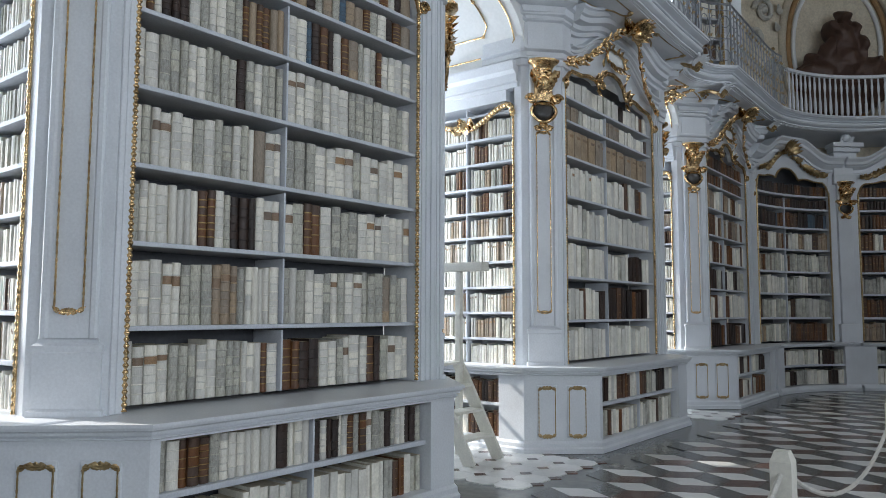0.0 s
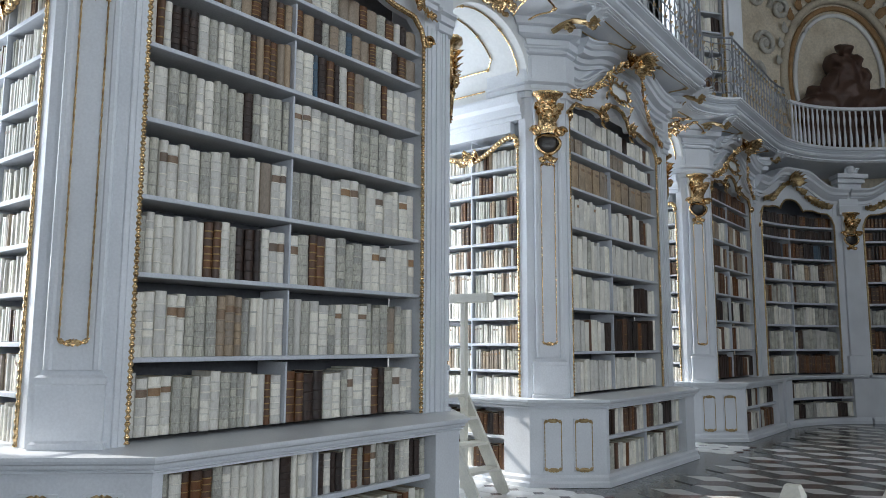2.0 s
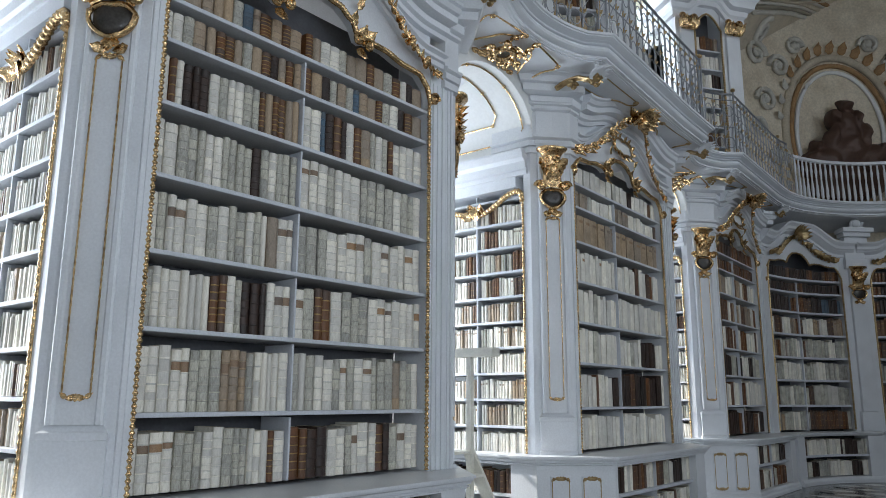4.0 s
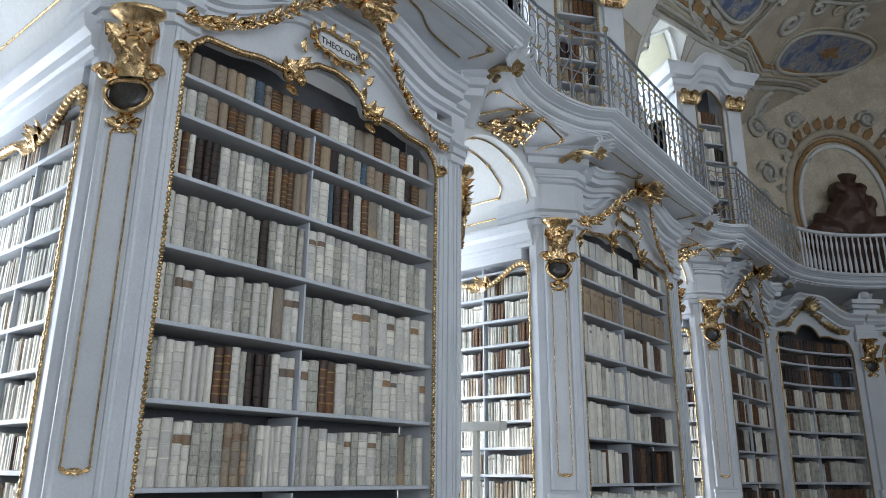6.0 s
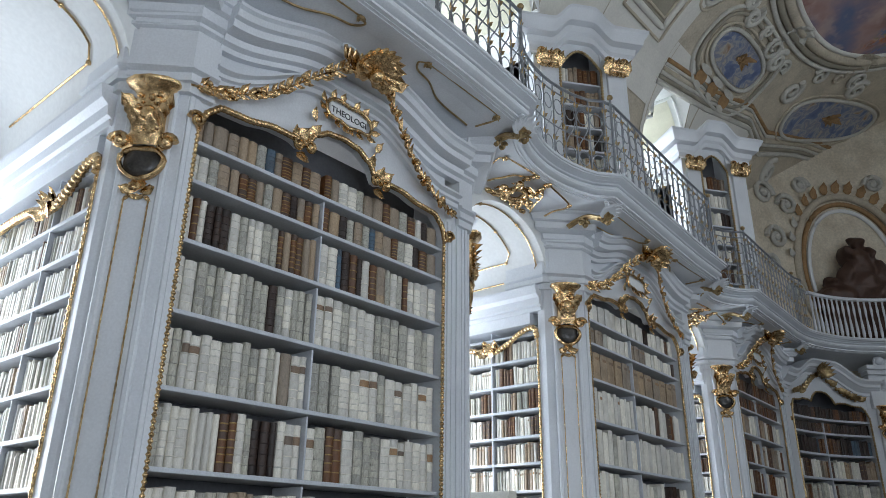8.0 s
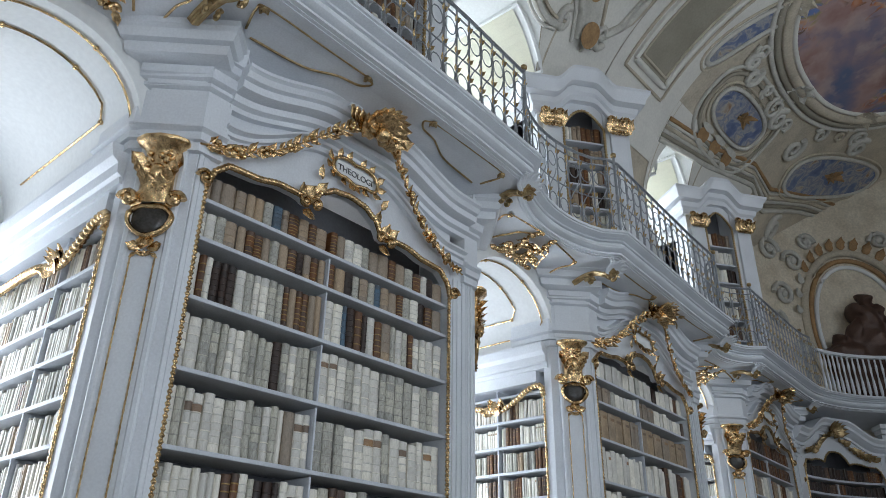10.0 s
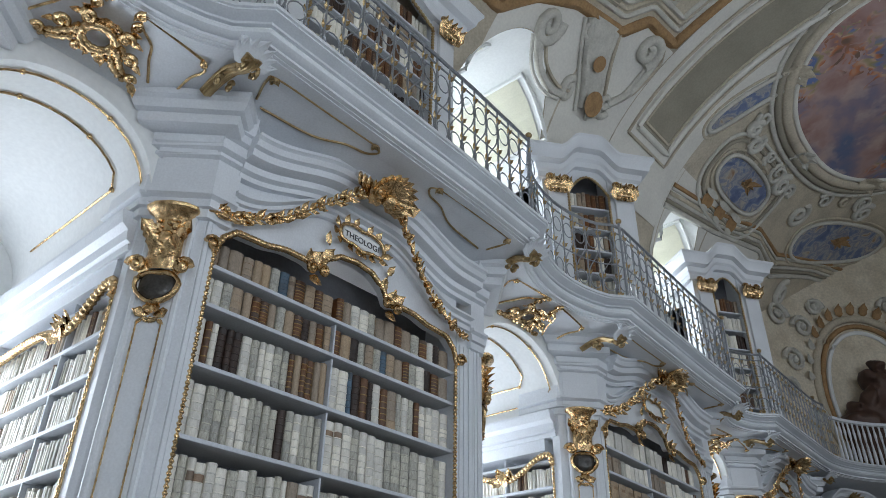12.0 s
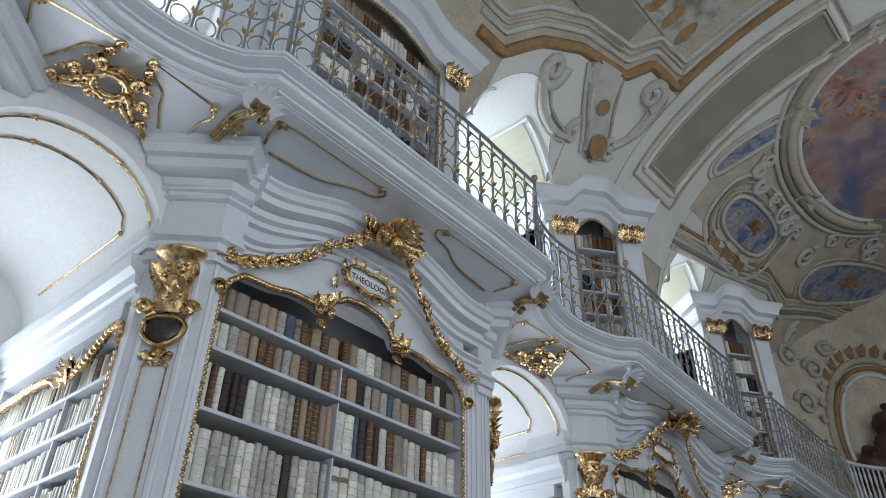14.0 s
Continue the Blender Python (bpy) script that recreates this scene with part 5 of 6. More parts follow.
SECOND = [("VVVVVVVVVVVVVVV", "VVVVVVVVVVVVVVVV"), ("CVVVVBVVVVDDB", "DDBDDDBDDDV"), ("GVVVVGVVVVV", "VVVVGVVDDDDVV"), ("GGVVVGVVVVVV", "VVVVVVVVVVVVV"), ("VVUVVVVUVVVV", "VVVVVVBVVBBVV"),
          ("TTTTTTTT", "TTTTTTTT"), ("TTTTGVVVVVV", "TTTTVVVVVVV"), ("BVVVVVVVV", "GVVVDVVVVBV")]
for i, (yc, w) in enumerate(PIERS):
    flank_rows(yc, w, -1, "VVUWTWVBG", "cream and tan books on the sunlit niche shelf")
    rnd = random.Random(40 + i)
    zs = SHELVES + (4.66,)
    if i != 1:
        for k, (za, zb) in enumerate(zip(zs, zs[1:])):
            verts, faces, mats = [], [], []
            mix = ("VVUVVG", "VGBVD", "VVUG", "UVVGB", "VVG", "TTTV", "TTVB", "BVGBT")[k] if i == 2 else ("BVD", "VVB", "VGD", "VB", "BBTV", "BTV", "BD", "BDB")[k]
            for q, (a, b) in enumerate(((yc - w + 0.03, yc - 0.135), (yc - 0.10, yc + w - 0.03))):
                row_mesh(verts, faces, mats, lambda u, d, zz: Vector((XF - 0.075 - d, a + u, zz)), b - a, za + 0.002, (zb - za - 0.05) if za < 4.2 else 0.30, 0.25, rnd, mix, 0.075, SECOND[k][q] if i == 2 else "")
            book_stuff(verts, faces, mats, "old folios in vellum and leather on the pier's shelf")
    ym = (yc - w + yc + w - 0.36) / 2
    for z, hh in ((0.137, 0.35), (0.542, 0.34)):
        if i == 1 and z > 0.5:
            continue
        verts, faces, mats = [], [], []
        for a, b in ((yc - w + 0.02, ym - 0.015), (ym + 0.015, yc + w - 0.38)):
            row_mesh(verts, faces, mats, lambda u, d, zz: Vector((XF + 0.37 - d, a + u, zz)), b - a, z, hh, 0.28, rnd, "GGVVB" if z < 0.5 else "VBGVD", 0.07)
        book_stuff(verts, faces, mats, "old books on the low base shelf")


# ---- rounded end of the hall ----
def ring(f0, f1, r0, r1, z0, z1, n=14):
    """A block between two radii and two angles of the rounded end."""
    bm = bmesh.new()
    q = []
    for i in range(n + 1):
        f = radians(f0 + (f1 - f0) * i / n)
        q.append([bm.verts.new((AX - r * math.cos(f), AY + r * math.sin(f), z)) for r, z in ((r0, z0), (r1, z0), (r1, z1), (r0, z1))])
    for a, b in zip(q, q[1:]):
        for j in range(4):
            bm.faces.new((a[j], b[j], b[(j + 1) % 4], a[(j + 1) % 4]))
    bm.faces.new(q[0])
    bm.faces.new(q[-1][::-1])
    return bm


def arc_path(f0, f1, r, n=16):
    return [(AX - r * math.cos(radians(f)), AY + r * math.sin(radians(f))) for f in np.linspace(f0, f1, n + 1)]


def arc_frame(f, r, z):
    """A frame on the rounded wall, looking into the hall."""
    a = radians(f)
    return at(AX - r * math.cos(a), AY + r * math.sin(a), z, -f)


def arc_case(f0, f1):
    p = thing("curved_bookcase", "pale grey concave bookcase with gilded carving", "bookcase", "curved bookcases")
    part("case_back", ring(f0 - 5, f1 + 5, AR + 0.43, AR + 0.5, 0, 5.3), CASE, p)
    for z in SHELVES[1:]:
        part("shelf", ring(f0, f1, AR + 0.05, AR + 0.43, z - 0.045, z), SHELF, p)
    fm = (f0 + f1) / 2
    part("divider", ring(fm - 0.2, fm + 0.2, AR + 0.06, AR + 0.43, 0.97, 4.25, 1), SHELF, p)
    for a, b in ((f0 - 5, f0), (f1, f1 + 5)):
        part("side_post", ring(a, b, AR, AR + 0.43, 0.96, 5.3, 3), PAINT, p)
    bm = bmesh.new()
    n = 32
    va, vb = [], []
    for i in range(n + 1):
        t = -1 + 2 * i / n
        m = arc_frame(fm + t * (f1 - f0) / 2, AR + 0.01, 0)
        va.append(bm.verts.new(m @ Vector((0, arch(t), 0))))
        vb.append(bm.verts.new(m @ Vector((0, 5.3, 0))))
    for i in range(n):
        bm.faces.new((va[i], va[i + 1], vb[i + 1], vb[i]))
    part("head_panel", bm, PAINT, p)
    bm = bmesh.new()
    pts = [arc_frame(f0, AR, 0) @ Vector((0, 1, 0))]
    for i in range(n + 1):
        t = -1 + 2 * i / n
        pts.append(arc_frame(fm + t * (f1 - f0) / 2, AR - 0.01, 0) @ Vector((0, arch(t), 0)))
    pts.append(arc_frame(f1, AR, 0) @ Vector((0, 1, 0)))
    tube(bm, resample(pts, 0.02), 0.02, 5, 0.25, 0.06)
    rnd = random.Random(int(f0))
    for s in (-1, 1):
        keys = [(s * 0.95, 4.78, 0.03), (s * 0.7, 4.85, 0.04), (s * 0.45, 5.0, 0.06), (s * 0.12, 5.25, 0.1)]
        for v in spline(keys, 3):
            m = arc_frame(fm + math.degrees(v.x / AR), AR - 0.03, v.y)
            for q in (-1, 1):
                leaf(bm, m @ Matrix.Rotation(q * rnd.uniform(0.5, 1.6), 4, "Z"), 0.14, 0.35, 0.5)
    m = arc_frame(fm, AR - 0.1, 5.3)
    for k in range(9):
        leaf(bm, m @ Matrix.Rotation(-1.6 + 0.4 * k, 4, "Z"), 0.28, 0.25, 0.6)
    smooth(part("gilt_edge", bm, OLDGOLD, p, "gilded edge and leaf garland"), 60)
    n = 24
    path = arc_path(f0 - 5, f1 + 5, AR, n)

    def rise(i):
        f = max(0.0, min(1.0, (0.75 - abs(-1 + 2 * i / n)) / 0.55))
        return 0.36 * f * f * (3 - 2 * f)
    bm = bmesh.new()
    sweep(bm, path, [(-0.1, 4.90), (0.03, 4.90), (0.03, 4.97), (0.07, 5.0), (0.115, 5.05), (0.15, 5.08), (0.16, 5.14), (0.22, 5.20), (0.225, 5.24), (-0.1, 5.24)], rise)
    smooth(part("arched_cornice", bm, PAINT, p), 30)
    for k, (za, zb) in enumerate(zip(SHELVES, SHELVES[1:] + (4.6,))):
        verts, faces, mats = [], [], []
        L = radians(f1 - f0) * (AR + 0.08)
        row_mesh(verts, faces, mats, lambda u, d, zz: Vector((AX - (AR + 0.08 + d) * math.cos(radians(f0) + u / (AR + 0.08)), AY + (AR + 0.08 + d) * math.sin(radians(f0) + u / (AR + 0.08)), zz)), L, za + 0.002, zb - za - 0.06 if za < 4.2 else 0.28, 0.25, rnd,
                 ("VGBT", "VGB", "VVG", "VBGT", "BBVT", "DLB", "BDD", "BDB")[k], 0.07)
        book_stuff(verts, faces, mats, "old folios in leather and vellum on a curved shelf")
    # base with its counter
    part("base_back", ring(f0 - 5, f1 + 5, AR + 0.02, AR + 0.1, 0, 0.93), CASE, p)
    part("shelf", ring(f0, f1, AR - 0.40, AR + 0.02, 0.50, 0.54), SHELF, p)
    for a, b in ((f0 - 6, f0 + 1), (f1 - 1, f1 + 6)):
        part("base_post", ring(a, b, AR - 0.43, AR, 0.1, 0.92, 3), PAINT, p)
    bm = bmesh.new()
    sweep(bm, arc_path(f0 - 5, f1 + 5, AR - 0.43), [(-0.5, 0.90), (0.01, 0.90), (0.04, 0.935), (0.055, 0.945), (0.055, 0.967), (-0.5, 0.967)])
    part("counter", bm, PAINT, p)
    bm = bmesh.new()
    sweep(bm, arc_path(f0 - 5, f1 + 5, AR - 0.43), [(-0.4, 0), (0.05, 0), (0.05, 0.06), (0.02, 0.12), (-0.4, 0.13)])
    part("plinth", bm, PAINT, p)
    for z, hh in ((0.137, 0.35), (0.542, 0.34)):
        verts, faces, mats = [], [], []
        R = AR - 0.37
        row_mesh(verts, faces, mats, lambda u, d, zz: Vector((AX - (R + d) * math.cos(radians(f0 + 1) + u / R), AY + (R + d) * math.sin(radians(f0 + 1) + u / R), zz)), radians(f1 - f0 - 2) * R, z, hh, 0.25, rnd, "VBDG", 0.08)
        book_stuff(verts, faces, mats, "old books on the curved base shelf")
    return p


def arc_pilaster(f, p):
    m = arc_frame(f, AR, 0)
    for x0, x1, z0, z1, o in ((-0.2, 0.2, 0.965, 1.36, 0.10), (-0.15, 0.15, 1.36, 4.62, 0.07)):
        bm = bmesh.new()
        box(bm, x0, x1, z0, z1, -0.05, o, 0.01)
        bm.transform(m)
        part("pilaster_shaft", bm, PAINT, p)
    capital(p, m @ Matrix.Translation((0, 4.22, 0.07)))
    bm = bmesh.new()
    for z0, z1, o in ((4.62, 4.85, 0.12), (4.85, 5.18, 0.08), (5.18, 5.36, 0.16), (5.36, 5.46, 0.24), (5.46, 5.56, 0.32)):
        box(bm, -0.17 - o * 0.5, 0.17 + o * 0.5, z0, z1, -0.05, o, 0.01)
    bm.transform(m)
    part("entablature_block", bm, PAINT, p)
    bm = bmesh.new()
    bmesh.ops.create_icosphere(bm, subdivisions=2, radius=0.11, matrix=m @ Matrix.Translation((0, 5.68, 0.2)))
    for q in range(6):
        leaf(bm, m @ Matrix.Translation((0, 5.6, 0.2)) @ Matrix.Rotation(q * 1.05, 4, "Z"), 0.2, 0.35, 0.5)
    smooth(part("crest", bm, PAINT, p), 60)


for f0, f1 in ((8, 45.5), (56.5, 94), (105, 142), (153, 175)):
    p = arc_case(f0, f1)
    arc_pilaster(f1 + 5.5, p)

bm = ring(2, 178, AR + 0.5, AR + 0.7, 0, 11.8, 60)
tagged(part("wall_end", bm, ENDWALL, None), "rounded painted end wall of the hall", "wall", kind="structure")
bm = ring(2, 178, 2.9, AR + 0.6, 5.45, 5.7, 60)
tagged(part("gallery_floor_end", bm, PAINT, None), "gallery floor round the hall's end", "gallery", kind="structure")

# white balustrade of the end gallery
bal = thing("white_balustrade", "white painted balustrade on the rounded end gallery", "railing")
bm = bmesh.new()
prof = ((0, 0.02), (0.05, 0.02), (0.12, 0.032), (0.25, 0.03), (0.45, 0.016), (0.6, 0.028), (0.7, 0.018), (0.8, 0.022))
tube(bm, [(0, 0, z * 1.1) for z, r in prof], 1.0, 7, taper=lambda t: prof[round(t * 7)][1])
zb = ZG1 + sag(17) - 0.02
one = smooth(part("baluster", bm, PAINT, bal), 60)
fs = np.arange(18, 164, 2.6)
one.matrix_world = arc_frame(fs[0], 2.83, zb) @ Matrix.Rotation(radians(-90), 4, "X")
for f in fs[1:]:
    ob = one.copy()
    scene.collection.objects.link(ob)
    ob.matrix_world = arc_frame(f, 2.83, zb) @ Matrix.Rotation(radians(-90), 4, "X")
part("handrail", ring(16, 165, 2.79, 2.87, zb + 0.86, zb + 0.92, 50), PAINT, bal)

WARM_STUCCO = mat("warm_white_stucco", (0.60, 0.58, 0.52), 0.75, vary=0.18, scale=4, grain=30, bump=0.1)
# statue group in its painted oval
m = arc_frame(54, AR + 0.48, 0)
orn = thing("oval_stucco_frame", "ochre and white oval stucco frame with scrolls and shell", "ornament")
for k, (rx, rz, r, mt) in enumerate(((1.28, 1.95, 0.09, STONEP), (1.12, 1.75, 0.06, OCHRE), (0.98, 1.58, 0.05, PLASTER))):
    bm = bmesh.new()
    tube(bm, [arc_frame(54 + math.degrees(math.cos(a) * rx / (AR + 0.5)), AR + 0.47, 7.55 + math.sin(a) * rz).translation for a in np.linspace(0, math.tau, 49)], r, 8)
    smooth(part("frame_ring", bm, mt, orn), 60)
for a in np.linspace(0.2, math.pi - 0.2, 15):
    bm = bmesh.new()
    mm = arc_frame(54 + math.degrees(math.cos(a) * 1.35 / (AR + 0.5)), AR + 0.45, 7.55 + math.sin(a) * 2.05)
    leaf(bm, mm @ Matrix.Rotation(a - math.pi / 2, 4, "Z"), 0.30, 0.30, 0.5)
    smooth(part("stucco_leaf", bm, WARM_STUCCO if round(a * 10) % 2 else OCHRE, orn), 60)
for s in (-1, 1):
    for f, z, r, fl in ((20, 9.2, 0.28, s), (23, 7.0, 0.25, -s), (27, 8.3, 0.3, s), (13, 9.75, 0.22, -s), (30, 9.4, 0.32, -s), (31, 7.6, 0.24, s)):
        bm = bmesh.new()
        volute(bm, arc_frame(54 + s * f, AR + 0.45, z), r, 0.06, 1.5, fl)
        smooth(part("stucco_scroll", bm, WARM_STUCCO, orn), 60)
bm = bmesh.new()
rnd = random.Random(5)
for x, z, o, sx, sz in ((0, 6.35, 0.35, 0.95, 0.45), (-0.55, 6.85, 0.35, 0.42, 0.42), (0.6, 6.8, 0.35, 0.45, 0.40), (0, 7.1, 0.35, 0.45, 0.5), (0.0, 7.62, 0.36, 0.27, 0.40), (0.02, 8.12, 0.4, 0.13, 0.17), (-0.35, 7.35, 0.42, 0.16, 0.34), (0.36, 7.4, 0.42, 0.15, 0.33), (-0.24, 7.8, 0.38, 0.10, 0.22), (0.27, 7.8, 0.38, 0.10, 0.2), (-0.85, 6.75, 0.3, 0.17, 0.3), (0.9, 6.72, 0.3, 0.17, 0.28), (-0.7, 7.2, 0.36, 0.12, 0.14), (0.72, 7.12, 0.36, 0.12, 0.14)):
    bmesh.ops.create_icosphere(bm, subdivisions=3, radius=1, matrix=m @ Matrix.Translation((x, z, o)) @ Matrix.Rotation(rnd.uniform(-0.4, 0.4), 4, "Z") @ Matrix.Diagonal((sx, sz, 0.28, 1)))
for v in bm.verts:
    v.co += Vector(noise.turbulence_vector(v.co * 3.2, 3, False)) * 0.09
statue = smooth(part("statue", bm, BRONZE, None), 60)
rm = statue.modifiers.new("blend", "REMESH")
rm.mode, rm.voxel_size, rm.use_smooth_shade = "VOXEL", 0.035, True
tagged(bpy.data.objects["statue"], "dark bronze-coloured statue group in an oval niche", "statue")

# ---- floor tiles: a rhombus pattern ----
S = 0.34


def rhomb(a, b):
    pts = [Vector((0, 0)), a, a + b, b]
    c = (a + b) / 2
    me = bpy.data.meshes.new("tile")
    top = [(*(c + (p - c) * 0.985), 0.006) for p in pts]
    bot = [(*p, -0.01) for p in pts]
    me.from_pydata(bot + top, [], [(4, 5, 6, 7)] + [(i, (i + 1) % 4, 4 + (i + 1) % 4, 4 + i) for i in range(4)])
    return me


ang = radians(30)
e = [Vector((math.cos(ang + k * math.tau / 3), math.sin(ang + k * math.tau / 3))) * S for k in range(3)]
kinds = []
for (a, b), mt in (((e[0], e[1]), TILE_W), ((e[1], e[2]), TILE_G), ((e[2], e[0]), TILE_R)):
    me = rhomb(a, b)
    me.materials.append(mt)
    kinds.append(me)
pa, pb = e[0] - e[1], e[0] - e[2]
near, verts, faces, mats = [], [], [], []
for i in range(-45, 46):
    for j in range(-45, 46):
        c = Vector((-2.65, 6.87)) + pa * i + pb * j
        if not (-3.35 < c.x < 4.2 and -4.5 < c.y < 17.6) or (c.y > AY and (c - Vector((AX, AY))).length > 2.4):
            continue
        for k, me in enumerate(kinds):
            if -3.4 < c.x < -0.9 and 5.6 < c.y < 9.6 and len(near) < 300:
                near.append((c.copy(), k))
            else:
                b0 = len(verts)
                verts += [(v.co.x + c.x, v.co.y + c.y, v.co.z) for v in me.vertices]
                faces += [tuple(b0 + q for q in p.vertices) for p in me.polygons]
                mats += [k] * len(me.polygons)
for c, k in near:
    ob = new("tile", kinds[k])
    ob.parent = floor
    ob.location = (c.x, c.y, 0)
me = bpy.data.meshes.new("tiles_beyond")
me.from_pydata(verts, [], faces)
for mt in (TILE_W, TILE_G, TILE_R):
    me.materials.append(mt)
me.polygons.foreach_set("material_index", mats)
rest = new("tiles_beyond", me)
rest.parent = floor
tagged(rest, "white, grey and red-brown marble rhombus tiles", kind="stuff")

# white octagons with small dark squares in the niches
P, CUT = 0.325, 0.075


def flat_tile(pts, mt):
    me = bpy.data.meshes.new("niche_tile")
    n = len(pts)
    me.from_pydata([(x, y, -0.01) for x, y in pts] + [(x * 0.975, y * 0.975, 0.006) for x, y in pts], [], [tuple(range(n, 2 * n))] + [(i, (i + 1) % n, n + (i + 1) % n, n + i) for i in range(n)])
    me.materials.append(mt)
    return me


h = P / 2
octagon = flat_tile([(h, -h + CUT), (h, h - CUT), (h - CUT, h), (-h + CUT, h), (-h, h - CUT), (-h, -h + CUT), (-h + CUT, -h), (h - CUT, -h)], TILE_W)
inset = flat_tile([(CUT, 0), (0, CUT), (-CUT, 0), (0, -CUT)], TILE_R)
for gy, gw in gaps():
    if not 4 < gy < 14:
        continue
    for i in range(10):
        for j in range(-int((gw - 0.1) / P), int((gw - 0.1) / P) + 1):
            for me, o in ((octagon, 0.0), (inset, h)):
                ob = new("niche_tile", me)
                ob.parent = floor
                ob.location = (-3.86 - i * P + o, gy - 0.12 + j * P + o, 0)

# ---- ladder, stand, barrier ----
lad = thing("library_steps", "cream painted wooden library steps leaning in the niche", "ladder")
for y in (6.26, 6.78):
    bm = bmesh.new()
    a, b = Vector((-4.62, y, 0.0)), Vector((-5.20, y, 1.06))
    d = (b - a).normalized()
    nrm = Vector((d.z, 0, -d.x))
    poly = [a - nrm * 0.07, a + nrm * 0.07 + Vector((0, 0, 0)), b + nrm * 0.07, b - nrm * 0.07]
    va = [bm.verts.new(p + Vector((0, -0.018, 0))) for p in poly]
    vb = [bm.verts.new(p + Vector((0, 0.018, 0))) for p in poly]
    bm.faces.new(va)
    bm.faces.new(vb[::-1])
    for i in range(4):
        bm.faces.new((va[i], vb[i], vb[(i + 1) % 4], va[(i + 1) % 4]))
    part("side_rail", bm, LADDER, lad)
for z in (0.26, 0.52, 0.78, 1.02):
    bm = bmesh.new()
    x = -4.62 - 0.58 * z / 1.06
    box(bm, x - 0.11, x + 0.09, 6.278, 6.762, z - 0.015, z + 0.015, 0.004)
    part("tread", bm, LADDER, lad)
stand = thing("white_stand", "tall white painted stand with a board in the niche", "stand")
bm = bmesh.new()
box(bm, -5.16, -5.09, 6.70, 6.76, 0.0, 2.05, 0.006)
part("post", bm, LADDER, stand)
bm = bmesh.new()
box(bm, -5.56, -4.76, 6.66, 6.80, 2.05, 2.15, 0.006)
part("board", bm, LADDER, stand)

posts = []
for x, y in ((-0.97, 3.80), (-0.89, 6.64), (-1.05, 1.0)):
    po = thing("barrier_post", "white painted wooden barrier post with chamfered top", "post", "barrier posts")
    bm = bmesh.new()
    prism(bm, [(x + a * 0.048, y + b * 0.048) for a, b in ((-1, -1), (1, -1), (1, 1), (-1, 1))], 0.02, 0.90)
    r = [bm.verts.new((x + a * 0.048, y + b * 0.048, 0.90)) for a, b in ((-1, -1), (1, -1), (1, 1), (-1, 1))]
    t = [bm.verts.new((x + a * 0.03, y + b * 0.03, 0.95)) for a, b in ((-1, -1), (1, -1), (1, 1), (-1, 1))]
    bm.faces.new(t)
    for i in range(4):
        bm.faces.new((r[i], r[(i + 1) % 4], t[(i + 1) % 4], t[i]))
    part("shaft", bm, LADDER, po)
    bm = bmesh.new()
    box(bm, x - 0.14, x + 0.14, y - 0.14, y + 0.14, 0.006, 0.03, 0.005)
    part("foot", bm, LADDER, po)
for (a, b), dip in ((((-0.97, 3.80), (-0.89, 6.64)), 0.32), (((-1.05, 1.0), (-0.97, 3.80)), 0.35)):
    bm = bmesh.new()
    tube(bm, [(a[0] + (b[0] - a[0]) * f, a[1] + (b[1] - a[1]) * f, 0.86 - dip * 4 * f * (1 - f)) for f in np.linspace(0, 1, 40)], 0.013, 7, 0.12, 0.03)
    tagged(part("barrier_rope", bm, ROPE, None), "thin pale rope hanging between barrier posts", "rope", "barrier ropes")

# ---- title lettering ----
yc, w = PIERS[1]
cu = bpy.data.curves.new("title", "FONT")
cu.body, cu.size, cu.extrude, cu.align_x = "THEOLOGI", 0.085, 0.002, "CENTER"
tmp = new("title", cu)
me = bpy.data.meshes.new_from_object(tmp)
bpy.data.objects.remove(tmp)
me.materials.append(INK)
title = new("title_lettering", me)
title.matrix_world = at(XF + 0.054, yc, 5.10)
title.parent = PIER_OBS[1]

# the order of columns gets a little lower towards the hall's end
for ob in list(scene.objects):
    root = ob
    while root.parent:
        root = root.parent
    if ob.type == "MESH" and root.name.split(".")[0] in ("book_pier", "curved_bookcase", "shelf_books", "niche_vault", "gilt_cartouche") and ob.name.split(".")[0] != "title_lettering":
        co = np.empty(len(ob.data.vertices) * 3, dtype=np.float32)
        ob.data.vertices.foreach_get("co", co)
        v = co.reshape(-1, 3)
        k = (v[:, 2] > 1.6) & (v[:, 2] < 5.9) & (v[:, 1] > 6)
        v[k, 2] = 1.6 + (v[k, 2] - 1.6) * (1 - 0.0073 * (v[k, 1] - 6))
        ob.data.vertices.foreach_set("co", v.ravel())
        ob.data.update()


# ---- paintings and stucco on the vault ----
def disc(name, cx, cy, rx, ry, d, material, power=2.0, turn=0.0, half=False):
    """A painted field on the vault: an oval, or half of one."""
    bm = bmesh.new()
    n, k = 56, 8
    top = math.pi if half else math.tau
    rows = []
    for r in range(k + 1):
        row = []
        for i in range(n + 1):
            a = top * i / n
            u, v = math.cos(a), math.sin(a)
            u, v = math.copysign(abs(u) ** (2 / power), u) * rx * r / k, math.copysign(abs(v) ** (2 / power), v) * ry * r / k
            row.append(bm.verts.new(vault(cx + u * math.cos(turn) - v * math.sin(turn), cy + u * math.sin(turn) + v * math.cos(turn), d)))
        rows.append(row)
    for a, b in zip(rows, rows[1:]):
        for i in range(n):
            bm.faces.new((a[i], b[i], b[i + 1], a[i + 1]))
    bmesh.ops.remove_doubles(bm, verts=bm.verts, dist=0.0005)
    return part(name, bm, material, ceiling)


